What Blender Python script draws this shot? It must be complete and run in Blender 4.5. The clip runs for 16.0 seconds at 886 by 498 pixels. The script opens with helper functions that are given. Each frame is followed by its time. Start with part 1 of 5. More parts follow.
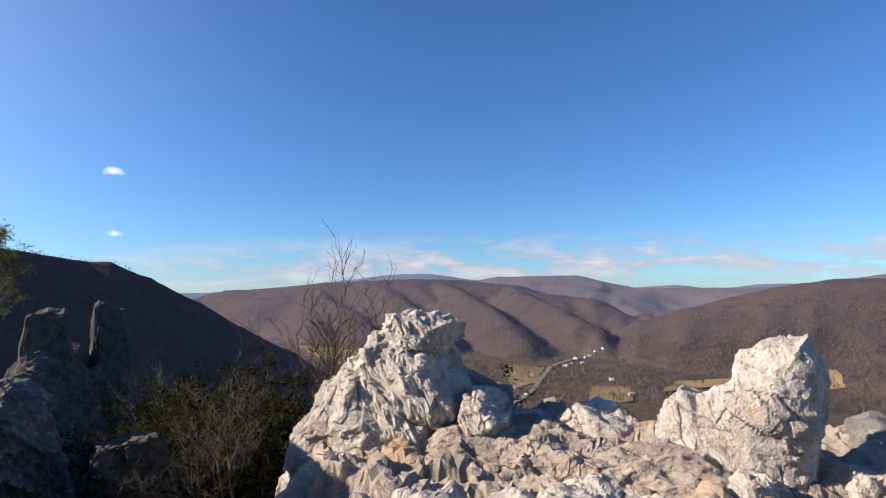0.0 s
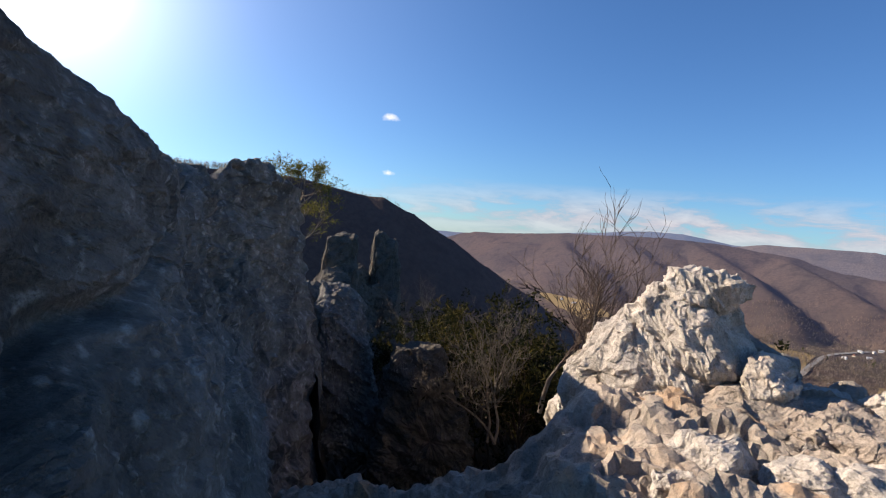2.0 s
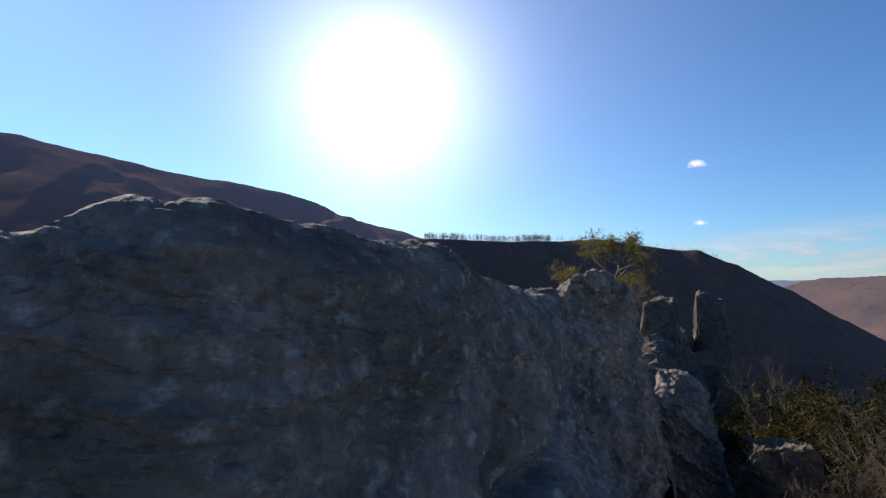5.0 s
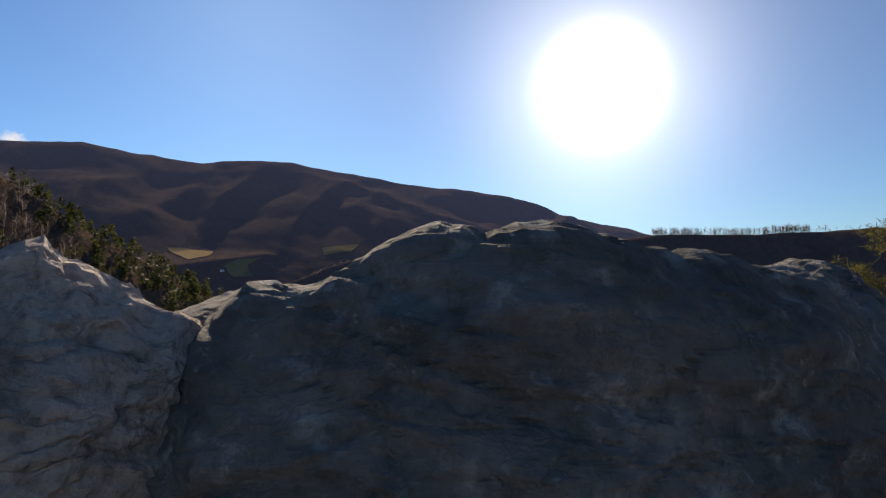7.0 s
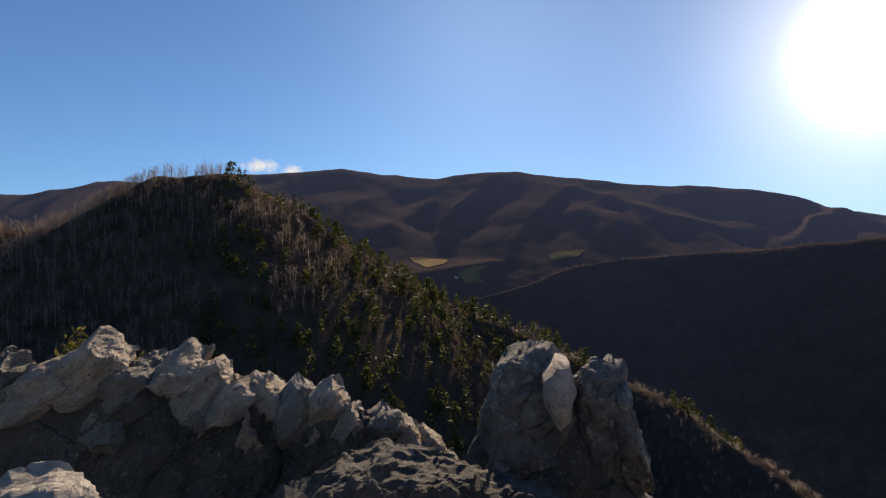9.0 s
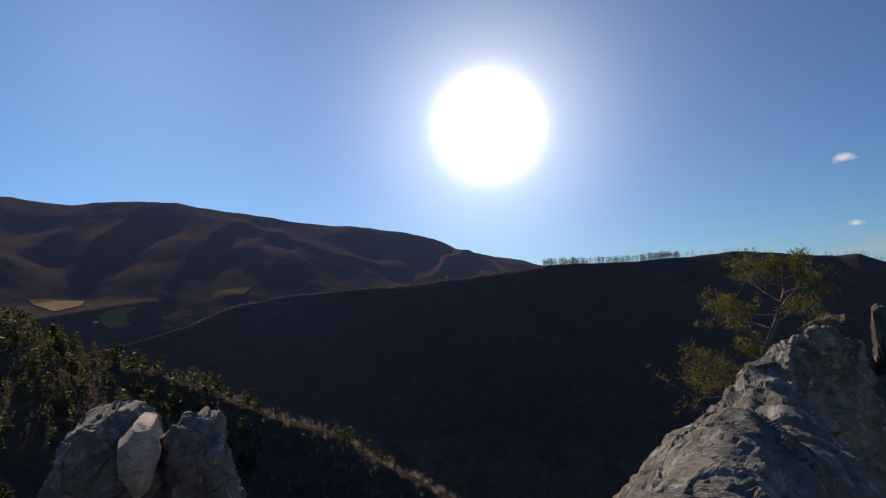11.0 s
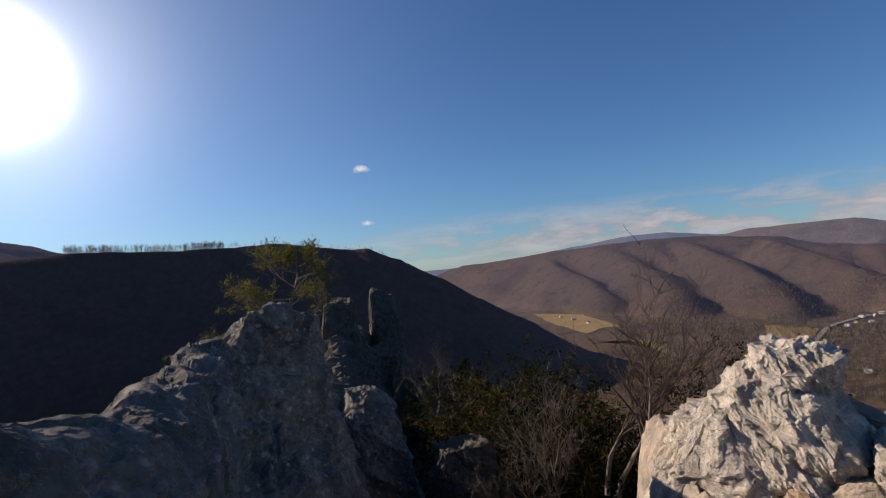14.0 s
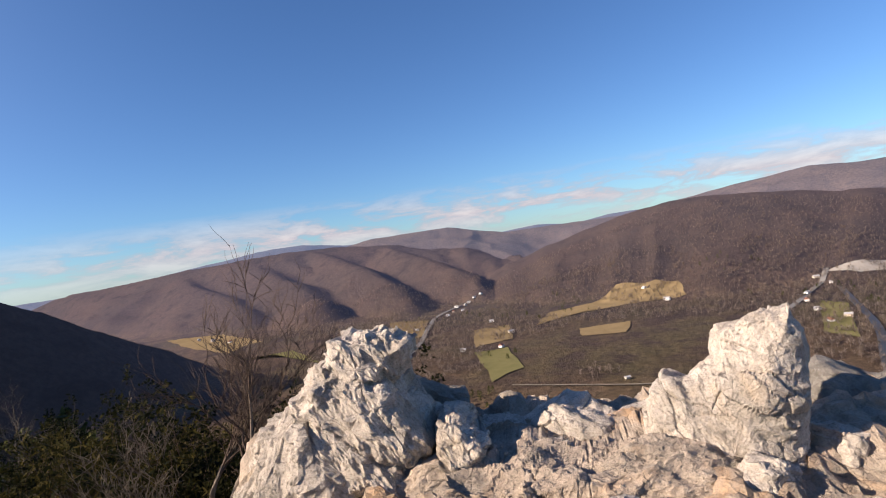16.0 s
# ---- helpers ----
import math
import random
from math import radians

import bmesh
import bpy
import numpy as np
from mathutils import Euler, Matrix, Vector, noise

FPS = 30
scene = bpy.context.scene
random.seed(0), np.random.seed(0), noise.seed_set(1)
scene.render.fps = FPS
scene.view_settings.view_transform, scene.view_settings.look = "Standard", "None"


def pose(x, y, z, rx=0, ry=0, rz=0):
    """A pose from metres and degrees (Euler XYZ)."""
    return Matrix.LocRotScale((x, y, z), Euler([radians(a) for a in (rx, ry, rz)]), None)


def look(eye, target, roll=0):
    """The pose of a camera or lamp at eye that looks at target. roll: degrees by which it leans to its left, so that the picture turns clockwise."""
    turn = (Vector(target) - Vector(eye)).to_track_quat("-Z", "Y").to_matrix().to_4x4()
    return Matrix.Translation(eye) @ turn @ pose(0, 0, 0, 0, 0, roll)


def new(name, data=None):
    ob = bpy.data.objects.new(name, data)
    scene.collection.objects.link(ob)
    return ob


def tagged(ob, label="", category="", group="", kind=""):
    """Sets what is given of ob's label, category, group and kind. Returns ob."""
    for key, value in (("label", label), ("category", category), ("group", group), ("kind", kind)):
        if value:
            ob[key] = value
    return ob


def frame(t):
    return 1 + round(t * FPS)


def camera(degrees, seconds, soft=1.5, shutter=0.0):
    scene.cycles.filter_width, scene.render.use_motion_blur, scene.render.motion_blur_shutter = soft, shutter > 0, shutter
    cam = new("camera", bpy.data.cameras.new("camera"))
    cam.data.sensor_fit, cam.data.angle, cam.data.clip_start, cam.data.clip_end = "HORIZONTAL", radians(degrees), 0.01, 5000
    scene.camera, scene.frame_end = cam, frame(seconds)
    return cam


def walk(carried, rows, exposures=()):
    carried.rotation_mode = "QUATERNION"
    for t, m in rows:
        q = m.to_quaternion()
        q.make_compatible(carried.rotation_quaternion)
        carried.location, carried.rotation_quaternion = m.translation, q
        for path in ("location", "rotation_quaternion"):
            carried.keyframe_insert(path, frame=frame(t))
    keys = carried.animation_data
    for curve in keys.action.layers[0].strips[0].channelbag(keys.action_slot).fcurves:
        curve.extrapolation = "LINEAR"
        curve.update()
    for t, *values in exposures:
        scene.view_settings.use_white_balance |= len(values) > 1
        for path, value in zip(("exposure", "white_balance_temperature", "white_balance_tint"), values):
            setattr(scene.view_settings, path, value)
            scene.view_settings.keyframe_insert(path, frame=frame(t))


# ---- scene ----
cam = camera(76.2, 16.0, soft=1.15)

# seconds, x, y, z, yaw, pitch, roll (degrees)
PATH = [
    (0, 0.00, 0.00, 0.00, -66.6, 4.1, -0.4), (0.5, -0.10, -0.02, 0.02, -64.0, 1.3, -0.0),
    (1, -0.22, -0.03, 0.00, -60.4, 2.1, -4.0), (1.5, -0.40, 0.03, -0.03, -49.2, -2.4, 1.4),
    (2, -0.45, 0.10, -0.06, -42.5, -2.0, 5.3), (2.5, -0.45, 0.14, -0.08, -33.4, -1.2, 6.5),
    (3, -0.41, 0.24, 0.03, -32.7, -5.1, 2.0), (3.5, -0.45, 0.22, 0.34, -26.6, -3.6, -1.0),
    (4, -0.68, 0.02, 0.44, -16.1, 1.6, -4.0), (4.2, -0.77, -0.03, 0.43, -13.6, 1.5, -0.4),
    (5.3, -0.82, 0.00, 0.28, -11.3, 3.3, -0.2), (6.3, -0.82, 0.05, 0.20, -10.4, 4.6, -1.8),
    (6.5, -0.85, 0.13, 0.23, -9.2, 5.6, 1.7), (6.8, -0.95, 0.35, 0.36, -1.0, 3.4, -0.9),
    (7, -1.05, 0.47, 0.41, 10.5, 2.9, -0.5), (7.2, -1.18, 0.63, 0.47, 18.8, 3.8, 0.6),
    (7.5, -1.32, 0.74, 0.52, 19.9, 0.9, -1.7), (8, -1.50, 0.62, 0.58, 28.2, 2.2, 0.6),
    (8.2, -1.54, 0.60, 0.58, 31.2, 2.2, -0.1), (8.8, -1.52, 0.62, 0.61, 34.1, 3.4, -0.7),
    (9.5, -1.42, 0.68, 0.65, 25.5, 5.6, -1.8), (10.3, -1.23, 0.75, 0.69, 11.5, 7.1, -2.8),
    (10.5, -1.18, 0.74, 0.70, 8.2, 7.2, -3.8), (11, -1.04, 0.68, 0.68, 0.1, 6.2, -3.5),
    (11.5, -0.94, 0.72, 0.66, -5.3, 5.4, -5.7), (12, -0.83, 0.76, 0.65, -11.9, 5.5, -5.8),
    (12.5, -0.72, 0.78, 0.63, -19.3, 3.4, -5.6), (13, -0.62, 0.76, 0.60, -28.9, 3.3, -1.7),
    (13.5, -0.50, 0.70, 0.58, -36.9, 3.2, -4.1), (14, -0.42, 0.75, 0.56, -43.7, 1.9, -4.8),
    (14.5, -0.32, 0.77, 0.53, -54.2, 0.2, -6.4), (15, -0.04, 0.71, 0.47, -65.3, -0.2, -9.9),
    (15.5, 0.25, 0.67, 0.42, -73.4, -0.7, -8.1), (16, 0.40, 0.66, 0.38, -79.1, -0.8, -8.3),
]


def aim(x, y, z, yaw, pitch, roll):
    """A camera pose from its place, heading, tilt and lean."""
    a, p = radians(yaw), radians(pitch)
    way = Vector((-math.sin(a) * math.cos(p), math.cos(a) * math.cos(p), math.sin(p)))
    eye = Vector((x, y, z))
    return look(eye, eye + way, roll)


walk(cam, [(t, aim(*row)) for t, *row in PATH],
     exposures=[(0.0, 1.05, 6300, 10), (2.5, 1.05, 6600, 10), (4.2, 1.05, 6600, 10), (6.5, 0.85, 6800, 10), (7.0, 0.68, 7300, 10), (7.5, 0.72, 7700, 10), (8.2, 0.72, 7700, 10), (10.5, 0.40, 6900, 10),
                (12.0, 0.32, 6800, 10), (13.5, 0.36, 6800, 10), (14.5, 0.60, 6800, 12), (15.2, 0.95, 6850, 12), (16.0, 1.02, 6850, 14)])

# ---- world and sun ----
SUN_AZ, SUN_EL = 29.0, 26.5          # heading to the left of +y, height, in degrees


def heading(az, el=0.0):
    a, e = radians(az), radians(el)
    return Vector((-math.sin(a) * math.cos(e), math.cos(a) * math.cos(e), math.sin(e)))


lamp = new("sun", bpy.data.lights.new("sun", "SUN"))
lamp.data.energy, lamp.data.angle, lamp.data.color = 5.0, radians(0.55), (1.0, 0.86, 0.71)
lamp.matrix_world = look((0, 0, 30), Vector((0, 0, 30)) - heading(SUN_AZ, SUN_EL))

world = bpy.data.worlds.new("sky")
scene.world = world
world.use_nodes = True
wt = world.node_tree
wt.nodes.clear()


def nodes_of(tree):
    """Short ways to add nodes, with inputs given as values or sockets."""
    def add(kind, inputs=(), operation="", clamp=False, data="", blend="", feature=""):
        n = tree.nodes.new(kind)
        if operation:
            n.operation = operation
        if clamp:
            n.use_clamp = True
        if data:
            n.data_type = data
        if blend:
            n.blend_type = blend
        if feature:
            n.feature = feature
        for k, v in dict(inputs).items():
            if isinstance(v, bpy.types.NodeSocket):
                tree.links.new(v, n.inputs[k])
            else:
                n.inputs[k].default_value = v
        return n

    def op(kind, a, b=0.0, c=0.0, clamp=False):
        return add("ShaderNodeMath", {0: a, 1: b, 2: c}, operation=kind, clamp=clamp).outputs[0]

    def ramp(fac, *stops):
        n = add("ShaderNodeValToRGB", {0: fac})
        e = n.color_ramp.elements
        while len(e) < len(stops):
            e.new(0.5)
        for q, (p, c) in zip(e, stops):
            q.position = p
            q.color = (*c, 1) if isinstance(c, tuple) else (c, c, c, 1)
        return n.outputs[0]

    def mix(fac, a, b, blend="MIX"):
        n = add("ShaderNodeMix", {0: fac, 6: (*a, 1) if isinstance(a, tuple) else a, 7: (*b, 1) if isinstance(b, tuple) else b},
                data="RGBA", blend=blend)
        return n.outputs[2]

    return add, op, ramp, mix


add, op, ramp, mix = nodes_of(wt)
sky = add("ShaderNodeTexSky")
sky.sky_type, sky.sun_disc = "NISHITA", False
sky.sun_elevation, sky.sun_rotation = radians(SUN_EL), radians(-SUN_AZ)
sky.altitude, sky.air_density, sky.dust_density, sky.ozone_density = 600.0, 1.0, 0.2, 2.2
way = add("ShaderNodeTexCoord").outputs["Generated"]
sunward = op("MAXIMUM", add("ShaderNodeVectorMath", {0: way, 1: tuple(heading(-5.4, 18.1))}, operation="DOT_PRODUCT").outputs["Value"], 0.0)
sep = add("ShaderNodeSeparateXYZ", {0: way})
up = sep.outputs[2]
# the sun's aureole in thin haze
glow = op("ADD", op("MULTIPLY", op("POWER", sunward, 760.0), 14.0),
          op("ADD", op("MULTIPLY", op("POWER", sunward, 70.0), 0.75), op("MULTIPLY", op("POWER", sunward, 10.0), 0.16)))
skycol = mix(1.0, sky.outputs[0], (0.595, 0.92, 1.33), "MULTIPLY")
aureole = mix(1.0, add("ShaderNodeCombineColor", {0: glow, 1: glow, 2: glow}).outputs[0], (1.0, 0.98, 0.95), "MULTIPLY")
# low bank of cloud over the far hills, and a few small puffs
flat = add("ShaderNodeCombineXYZ", {0: sep.outputs[0], 1: sep.outputs[1], 2: op("MULTIPLY", up, 4.5)}).outputs[0]
bank = add("ShaderNodeTexNoise", {"Vector": flat, "Scale": 7.5, "Detail": 9.0, "Roughness": 0.62, "Distortion": 0.3}).outputs[0]
north = add("ShaderNodeVectorMath", {0: way, 1: tuple(heading(-88))}, operation="DOT_PRODUCT").outputs["Value"]
low = op("SUBTRACT", 1.0, op("ABSOLUTE", op("MULTIPLY", op("SUBTRACT", up, op("MULTIPLY_ADD", north, 0.022, 0.020)), 17.0)), clamp=True)
bankmask = op("MULTIPLY", op("MULTIPLY", low, op("MULTIPLY_ADD", north, 2.4, -1.1, clamp=True)),
              op("MULTIPLY_ADD", bank, 9.0, -3.7, clamp=True))
puffs = None
fine = add("ShaderNodeTexNoise", {"Vector": way, "Scale": 60.0, "Detail": 5.0, "Roughness": 0.6}).outputs[0]
for az, el, wide in ((-36.0, 10.5, 0.0135), (-36.3, 5.05, 0.011), (51.0, 11.7, 0.030), (48.2, 11.4, 0.022)):
    c = heading(az, el)
    off = add("ShaderNodeVectorMath", {0: way, 1: tuple(c)}, operation="SUBTRACT").outputs[0]
    off = add("ShaderNodeVectorMath", {0: off, 1: (1.0, 1.0, 2.0)}, operation="MULTIPLY").outputs[0]
    far = add("ShaderNodeVectorMath", {0: off}, operation="LENGTH").outputs["Value"]
    m = op("ADD", op("SUBTRACT", 1.0, op("DIVIDE", far, wide)), op("MULTIPLY_ADD", fine, 2.6, -1.35))
    m = op("MULTIPLY", m, 1.1, clamp=True)
    puffs = m if puffs is None else op("MAXIMUM", puffs, m)
cloudcol = add("ShaderNodeVectorMath", {0: ramp(bank, (0.46, (0.60, 0.58, 0.68)), (0.64, (0.92, 0.86, 0.89))), 1: (8.0, 8.0, 8.0)}, operation="MULTIPLY").outputs[0]
whole = mix(op("MULTIPLY", bankmask, 0.92), skycol, cloudcol)
whole = mix(op("MULTIPLY", puffs, 0.85), whole, add("ShaderNodeVectorMath", {0: (0.96, 0.94, 0.96), 1: (11.0, 11.0, 11.0)}, operation="MULTIPLY").outputs[0])
bg = add("ShaderNodeBackground", {0: whole, 1: 0.054})
bg2 = add("ShaderNodeBackground", {0: aureole, 1: 0.62})
both = add("ShaderNodeAddShader", {0: bg.outputs[0], 1: bg2.outputs[0]})
add("ShaderNodeOutputWorld", {0: both.outputs[0]})


# ---- materials ----
def material(name):
    m = bpy.data.materials.new(name)
    m.use_nodes = True
    m.node_tree.nodes.clear()
    return m, nodes_of(m.node_tree)


def finish(m, colour, rough, bump=None, depth=0.02, strength=0.6, spec=0.3, glow=None):
    add, op, ramp, mix = nodes_of(m.node_tree)
    b = add("ShaderNodeBsdfPrincipled", {"Base Color": colour, "Roughness": rough, "Specular IOR Level": spec})
    if bump is not None:
        n = add("ShaderNodeBump", {"Height": bump, "Strength": strength, "Distance": depth})
        m.node_tree.links.new(n.outputs[0], b.inputs["Normal"])
    out = b.outputs[0]
    # glow: emission added to stand in for haze
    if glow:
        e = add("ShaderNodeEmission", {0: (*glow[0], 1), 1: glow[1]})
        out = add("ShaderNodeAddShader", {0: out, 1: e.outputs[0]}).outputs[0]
    add("ShaderNodeOutputMaterial", {0: out})
    return m


def rock_material(name, pale, grey, lichen, ochre, lichen_much, ochre_much, crack=0.4, blotch=0.0):
    m, (add, op, ramp, mix) = material(name)
    p = add("ShaderNodeTexCoord").outputs["Object"]
    big = add("ShaderNodeTexNoise", {"Vector": p, "Scale": 2.1, "Detail": 6.0, "Roughness": 0.6}).outputs[0]
    mid = add("ShaderNodeTexNoise", {"Vector": p, "Scale": 11.0, "Detail": 8.0, "Roughness": 0.68}).outputs[0]
    small = add("ShaderNodeTexNoise", {"Vector": p, "Scale": 70.0, "Detail": 6.0, "Roughness": 0.7}).outputs[0]
    bent = add("ShaderNodeTexNoise", {"Vector": p, "Scale": 4.0, "Detail": 5.0, "Roughness": 0.6}).outputs[1]
    place = add("ShaderNodeMix", {0: 0.22, 4: p, 5: bent}, data="VECTOR").outputs[1]
    tilt = add("ShaderNodeMapping", {0: place, 2: (0.5, 0.65, 0.3), 3: (1.0, 1.5, 3.2)}).outputs[0]
    wide = add("ShaderNodeTexVoronoi", {"Vector": tilt, "Scale": 2.6}, feature="DISTANCE_TO_EDGE").outputs[0]
    fine = add("ShaderNodeTexVoronoi", {"Vector": tilt, "Scale": 7.5}, feature="DISTANCE_TO_EDGE").outputs[0]
    breaks = ramp(mid, (0.42, 0.0), (0.56, 1.0))
    line = op("MULTIPLY", ramp(wide, (0.0, 1.0), (0.030, 0.0)), ramp(big, (0.38, 0.2), (0.56, 1.0)))
    line2 = op("MULTIPLY", ramp(fine, (0.0, 1.0), (0.055, 0.0)), breaks)
    joints = op("MAXIMUM", line, op("MULTIPLY", line2, 0.7))
    colour = mix(ramp(mid, (0.36, 0.0), (0.60, 1.0)), grey, pale)
    colour = mix(op("MULTIPLY", ramp(op("MULTIPLY_ADD", mid, 0.35, op("MULTIPLY", big, 0.75)), (0.52, 0.0), (0.66, 1.0)), lichen_much), colour, lichen)
    other = add("ShaderNodeTexNoise", {"Vector": p, "Scale": 1.3, "Detail": 5.0, "Roughness": 0.6, "Distortion": 0.6}).outputs[0]
    colour = mix(op("MULTIPLY", ramp(other, (0.52, 0.0), (0.70, 1.0)), ochre_much), colour, ochre)
    spots = add("ShaderNodeTexVoronoi", {"Vector": p, "Scale": 34.0}).outputs[0]
    colour = mix(op("MULTIPLY", op("MULTIPLY", ramp(spots, (0.16, 1.0), (0.30, 0.0)), ramp(big, (0.48, 0.0), (0.58, 1.0))), 0.55 * lichen_much), colour, (0.10, 0.10, 0.095))
    crust = add("ShaderNodeTexNoise", {"Vector": p, "Scale": 26.0, "Detail": 4.0, "Roughness": 0.75, "Distortion": 0.4}).outputs[0]
    colour = mix(op("MULTIPLY", op("MULTIPLY", ramp(crust, (0.58, 0.0), (0.66, 1.0)), ramp(other, (0.40, 1.0), (0.58, 0.2))), 0.5 * lichen_much), colour, (0.44, 0.43, 0.40))
    if blotch:
        disc = add("ShaderNodeTexVoronoi", {"Vector": add("ShaderNodeMix", {0: 0.12, 4: p, 5: bent}, data="VECTOR").outputs[1], "Scale": 15.0}).outputs[0]
        patch = op("MULTIPLY", ramp(disc, (0.20, 1.0), (0.42, 0.0)), ramp(mid, (0.46, 0.0), (0.56, 1.0)))
        colour = mix(op("MULTIPLY", patch, blotch), colour, (0.50, 0.49, 0.45))
        dark = add("ShaderNodeTexNoise", {"Vector": p, "Scale": 6.0, "Detail": 7.0, "Roughness": 0.7}).outputs[0]
        colour = mix(op("MULTIPLY", ramp(dark, (0.50, 0.0), (0.60, 1.0)), 0.7 * blotch), colour, (0.045, 0.045, 0.042))
    colour = mix(ramp(small, (0.36, 0.5), (0.51, 0.0)), colour, (0.16, 0.138, 0.118))
    pits = add("ShaderNodeTexNoise", {"Vector": place, "Scale": 27.0, "Detail": 6.0, "Roughness": 0.72, "Distortion": 0.3}).outputs[0]
    colour = mix(ramp(pits, (0.33, 0.5), (0.43, 0.0)), colour, (0.12, 0.105, 0.09))
    colour = mix(op("MULTIPLY", joints, crack), colour, (0.045, 0.038, 0.032))
    height = op("SUBTRACT", op("ADD", op("ADD", op("MULTIPLY", mid, 0.55), op("MULTIPLY", ramp(pits, (0.34, 0.0), (0.46, 1.0)), 0.10)), op("MULTIPLY", small, 0.30)), op("MULTIPLY", joints, 0.6 * crack))
    return finish(m, colour, 0.92, height, 0.045, 0.9, 0.15)


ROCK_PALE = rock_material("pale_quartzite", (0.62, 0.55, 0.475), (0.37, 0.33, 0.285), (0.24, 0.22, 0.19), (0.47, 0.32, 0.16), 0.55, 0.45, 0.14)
ROCK_LEDGE = rock_material("stained_quartzite", (0.50, 0.412, 0.33), (0.30, 0.245, 0.198), (0.22, 0.20, 0.17), (0.46, 0.27, 0.13), 0.6, 0.85, 0.22)
# Grey base lowered to put the shade of back-lit faces into the colour.
ROCK_GREY = rock_material("weathered_shade_grey_quartzite", (0.29, 0.265, 0.235), (0.165, 0.150, 0.134), (0.12, 0.118, 0.105), (0.40, 0.31, 0.19), 0.8, 0.25, 0.18)
# Lichen blotches over a base grey that is darkened for the wall's shade.
ROCK_WALL = rock_material("shade_grey_lichen_quartzite", (0.24, 0.222, 0.20), (0.128, 0.12, 0.11), (0.062, 0.061, 0.057), (0.34, 0.27, 0.18), 0.9, 0.2, 0.16, 0.5)
# Darkened copy of the quartzite: shade is put into its base colour.
ROCK_SHADE = rock_material("shade_dark_lichen_quartzite", (0.115, 0.102, 0.087), (0.062, 0.056, 0.048), (0.034, 0.034, 0.029), (0.14, 0.10, 0.06), 0.9, 0.4, 0.2)
ROCK_PINK = rock_material("pinkish_quartzite", (0.62, 0.49, 0.41), (0.44, 0.36, 0.31), (0.26, 0.23, 0.20), (0.50, 0.34, 0.20), 0.8, 0.3, 0.25, 0.5)


def forest_material(name, brown, dark, warm, glow=None, size=1.0, open_land=False):
    m, (add, op, ramp, mix) = material(name)
    p = add("ShaderNodeTexCoord").outputs["Object"]
    wide = add("ShaderNodeTexNoise", {"Vector": p, "Scale": 0.0035 * size, "Detail": 6.0, "Roughness": 0.6}).outputs[0]
    stand = add("ShaderNodeTexNoise", {"Vector": p, "Scale": 0.02 * size, "Detail": 5.0, "Roughness": 0.6}).outputs[0]
    crown = add("ShaderNodeTexNoise", {"Vector": p, "Scale": 0.11 * size, "Detail": 6.0, "Roughness": 0.75}).outputs[0]
    colour = mix(ramp(wide, (0.38, 0.0), (0.62, 1.0)), brown, warm)
    colour = mix(ramp(stand, (0.52, 0.0), (0.72, 0.75)), colour, dark)
    if open_land:
        height = add("ShaderNodeSeparateXYZ", {0: p}).outputs[2]
        plain = op("MULTIPLY", op("MULTIPLY_ADD", height, -0.05, -7.55, clamp=True), ramp(stand, (0.40, 0.0), (0.55, 1.0)))
        colour = mix(op("MULTIPLY", plain, 0.4), colour, mix(ramp(wide, (0.42, 0.0), (0.56, 1.0)), (0.20, 0.165, 0.075), (0.24, 0.165, 0.095)))
    colour = mix(ramp(crown, (0.36, 0.6), (0.60, 0.0)), colour, (0.045, 0.036, 0.030))
    # a third entry makes the haze emission rise with distance
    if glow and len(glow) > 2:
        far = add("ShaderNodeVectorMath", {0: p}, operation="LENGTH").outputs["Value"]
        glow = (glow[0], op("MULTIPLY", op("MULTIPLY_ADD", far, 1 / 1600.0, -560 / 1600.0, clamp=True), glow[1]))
    return finish(m, colour, 1.0, op("ADD", crown, op("MULTIPLY", stand, 0.6)), 9.0 / size, 0.9, 0.0, glow)


FOREST = forest_material("bare_forest", (0.105, 0.080, 0.064), (0.050, 0.042, 0.034), (0.128, 0.090, 0.066), open_land=True)
# Haze over the far slopes is put in as blue emission.
FOREST_FAR = forest_material("forest_haze_glow", (0.080, 0.060, 0.049), (0.038, 0.032, 0.027), (0.098, 0.068, 0.052), ((0.24, 0.29, 0.58), 0.060, "with distance"), open_land=True)
# The horizon ridges carry their haze as an even bluish emission.
FAR_A = forest_material("far_forest_haze_glow", (0.13, 0.10, 0.09), (0.08, 0.07, 0.07), (0.15, 0.11, 0.09), ((0.11, 0.14, 0.24), 0.24))
FAR_B = forest_material("distant_forest_haze_glow", (0.11, 0.10, 0.10), (0.07, 0.07, 0.08), (0.12, 0.10, 0.10), ((0.15, 0.24, 0.45), 0.26))


def plain_material(name, a, b, scale, rough=0.9, bump=0.01, spec=0.2):
    m, (add, op, ramp, mix) = material(name)
    p = add("ShaderNodeTexCoord").outputs["Object"]
    n = add("ShaderNodeTexNoise", {"Vector": p, "Scale": scale, "Detail": 6.0, "Roughness": 0.65}).outputs[0]
    n2 = add("ShaderNodeTexNoise", {"Vector": p, "Scale": scale * 7.3, "Detail": 4.0}).outputs[0]
    colour = mix(ramp(op("MULTIPLY_ADD", n2, 0.4, op("MULTIPLY", n, 0.6)), (0.35, 0.0), (0.65, 1.0)), a, b)
    return finish(m, colour, rough, n2, bump, 0.5, spec)


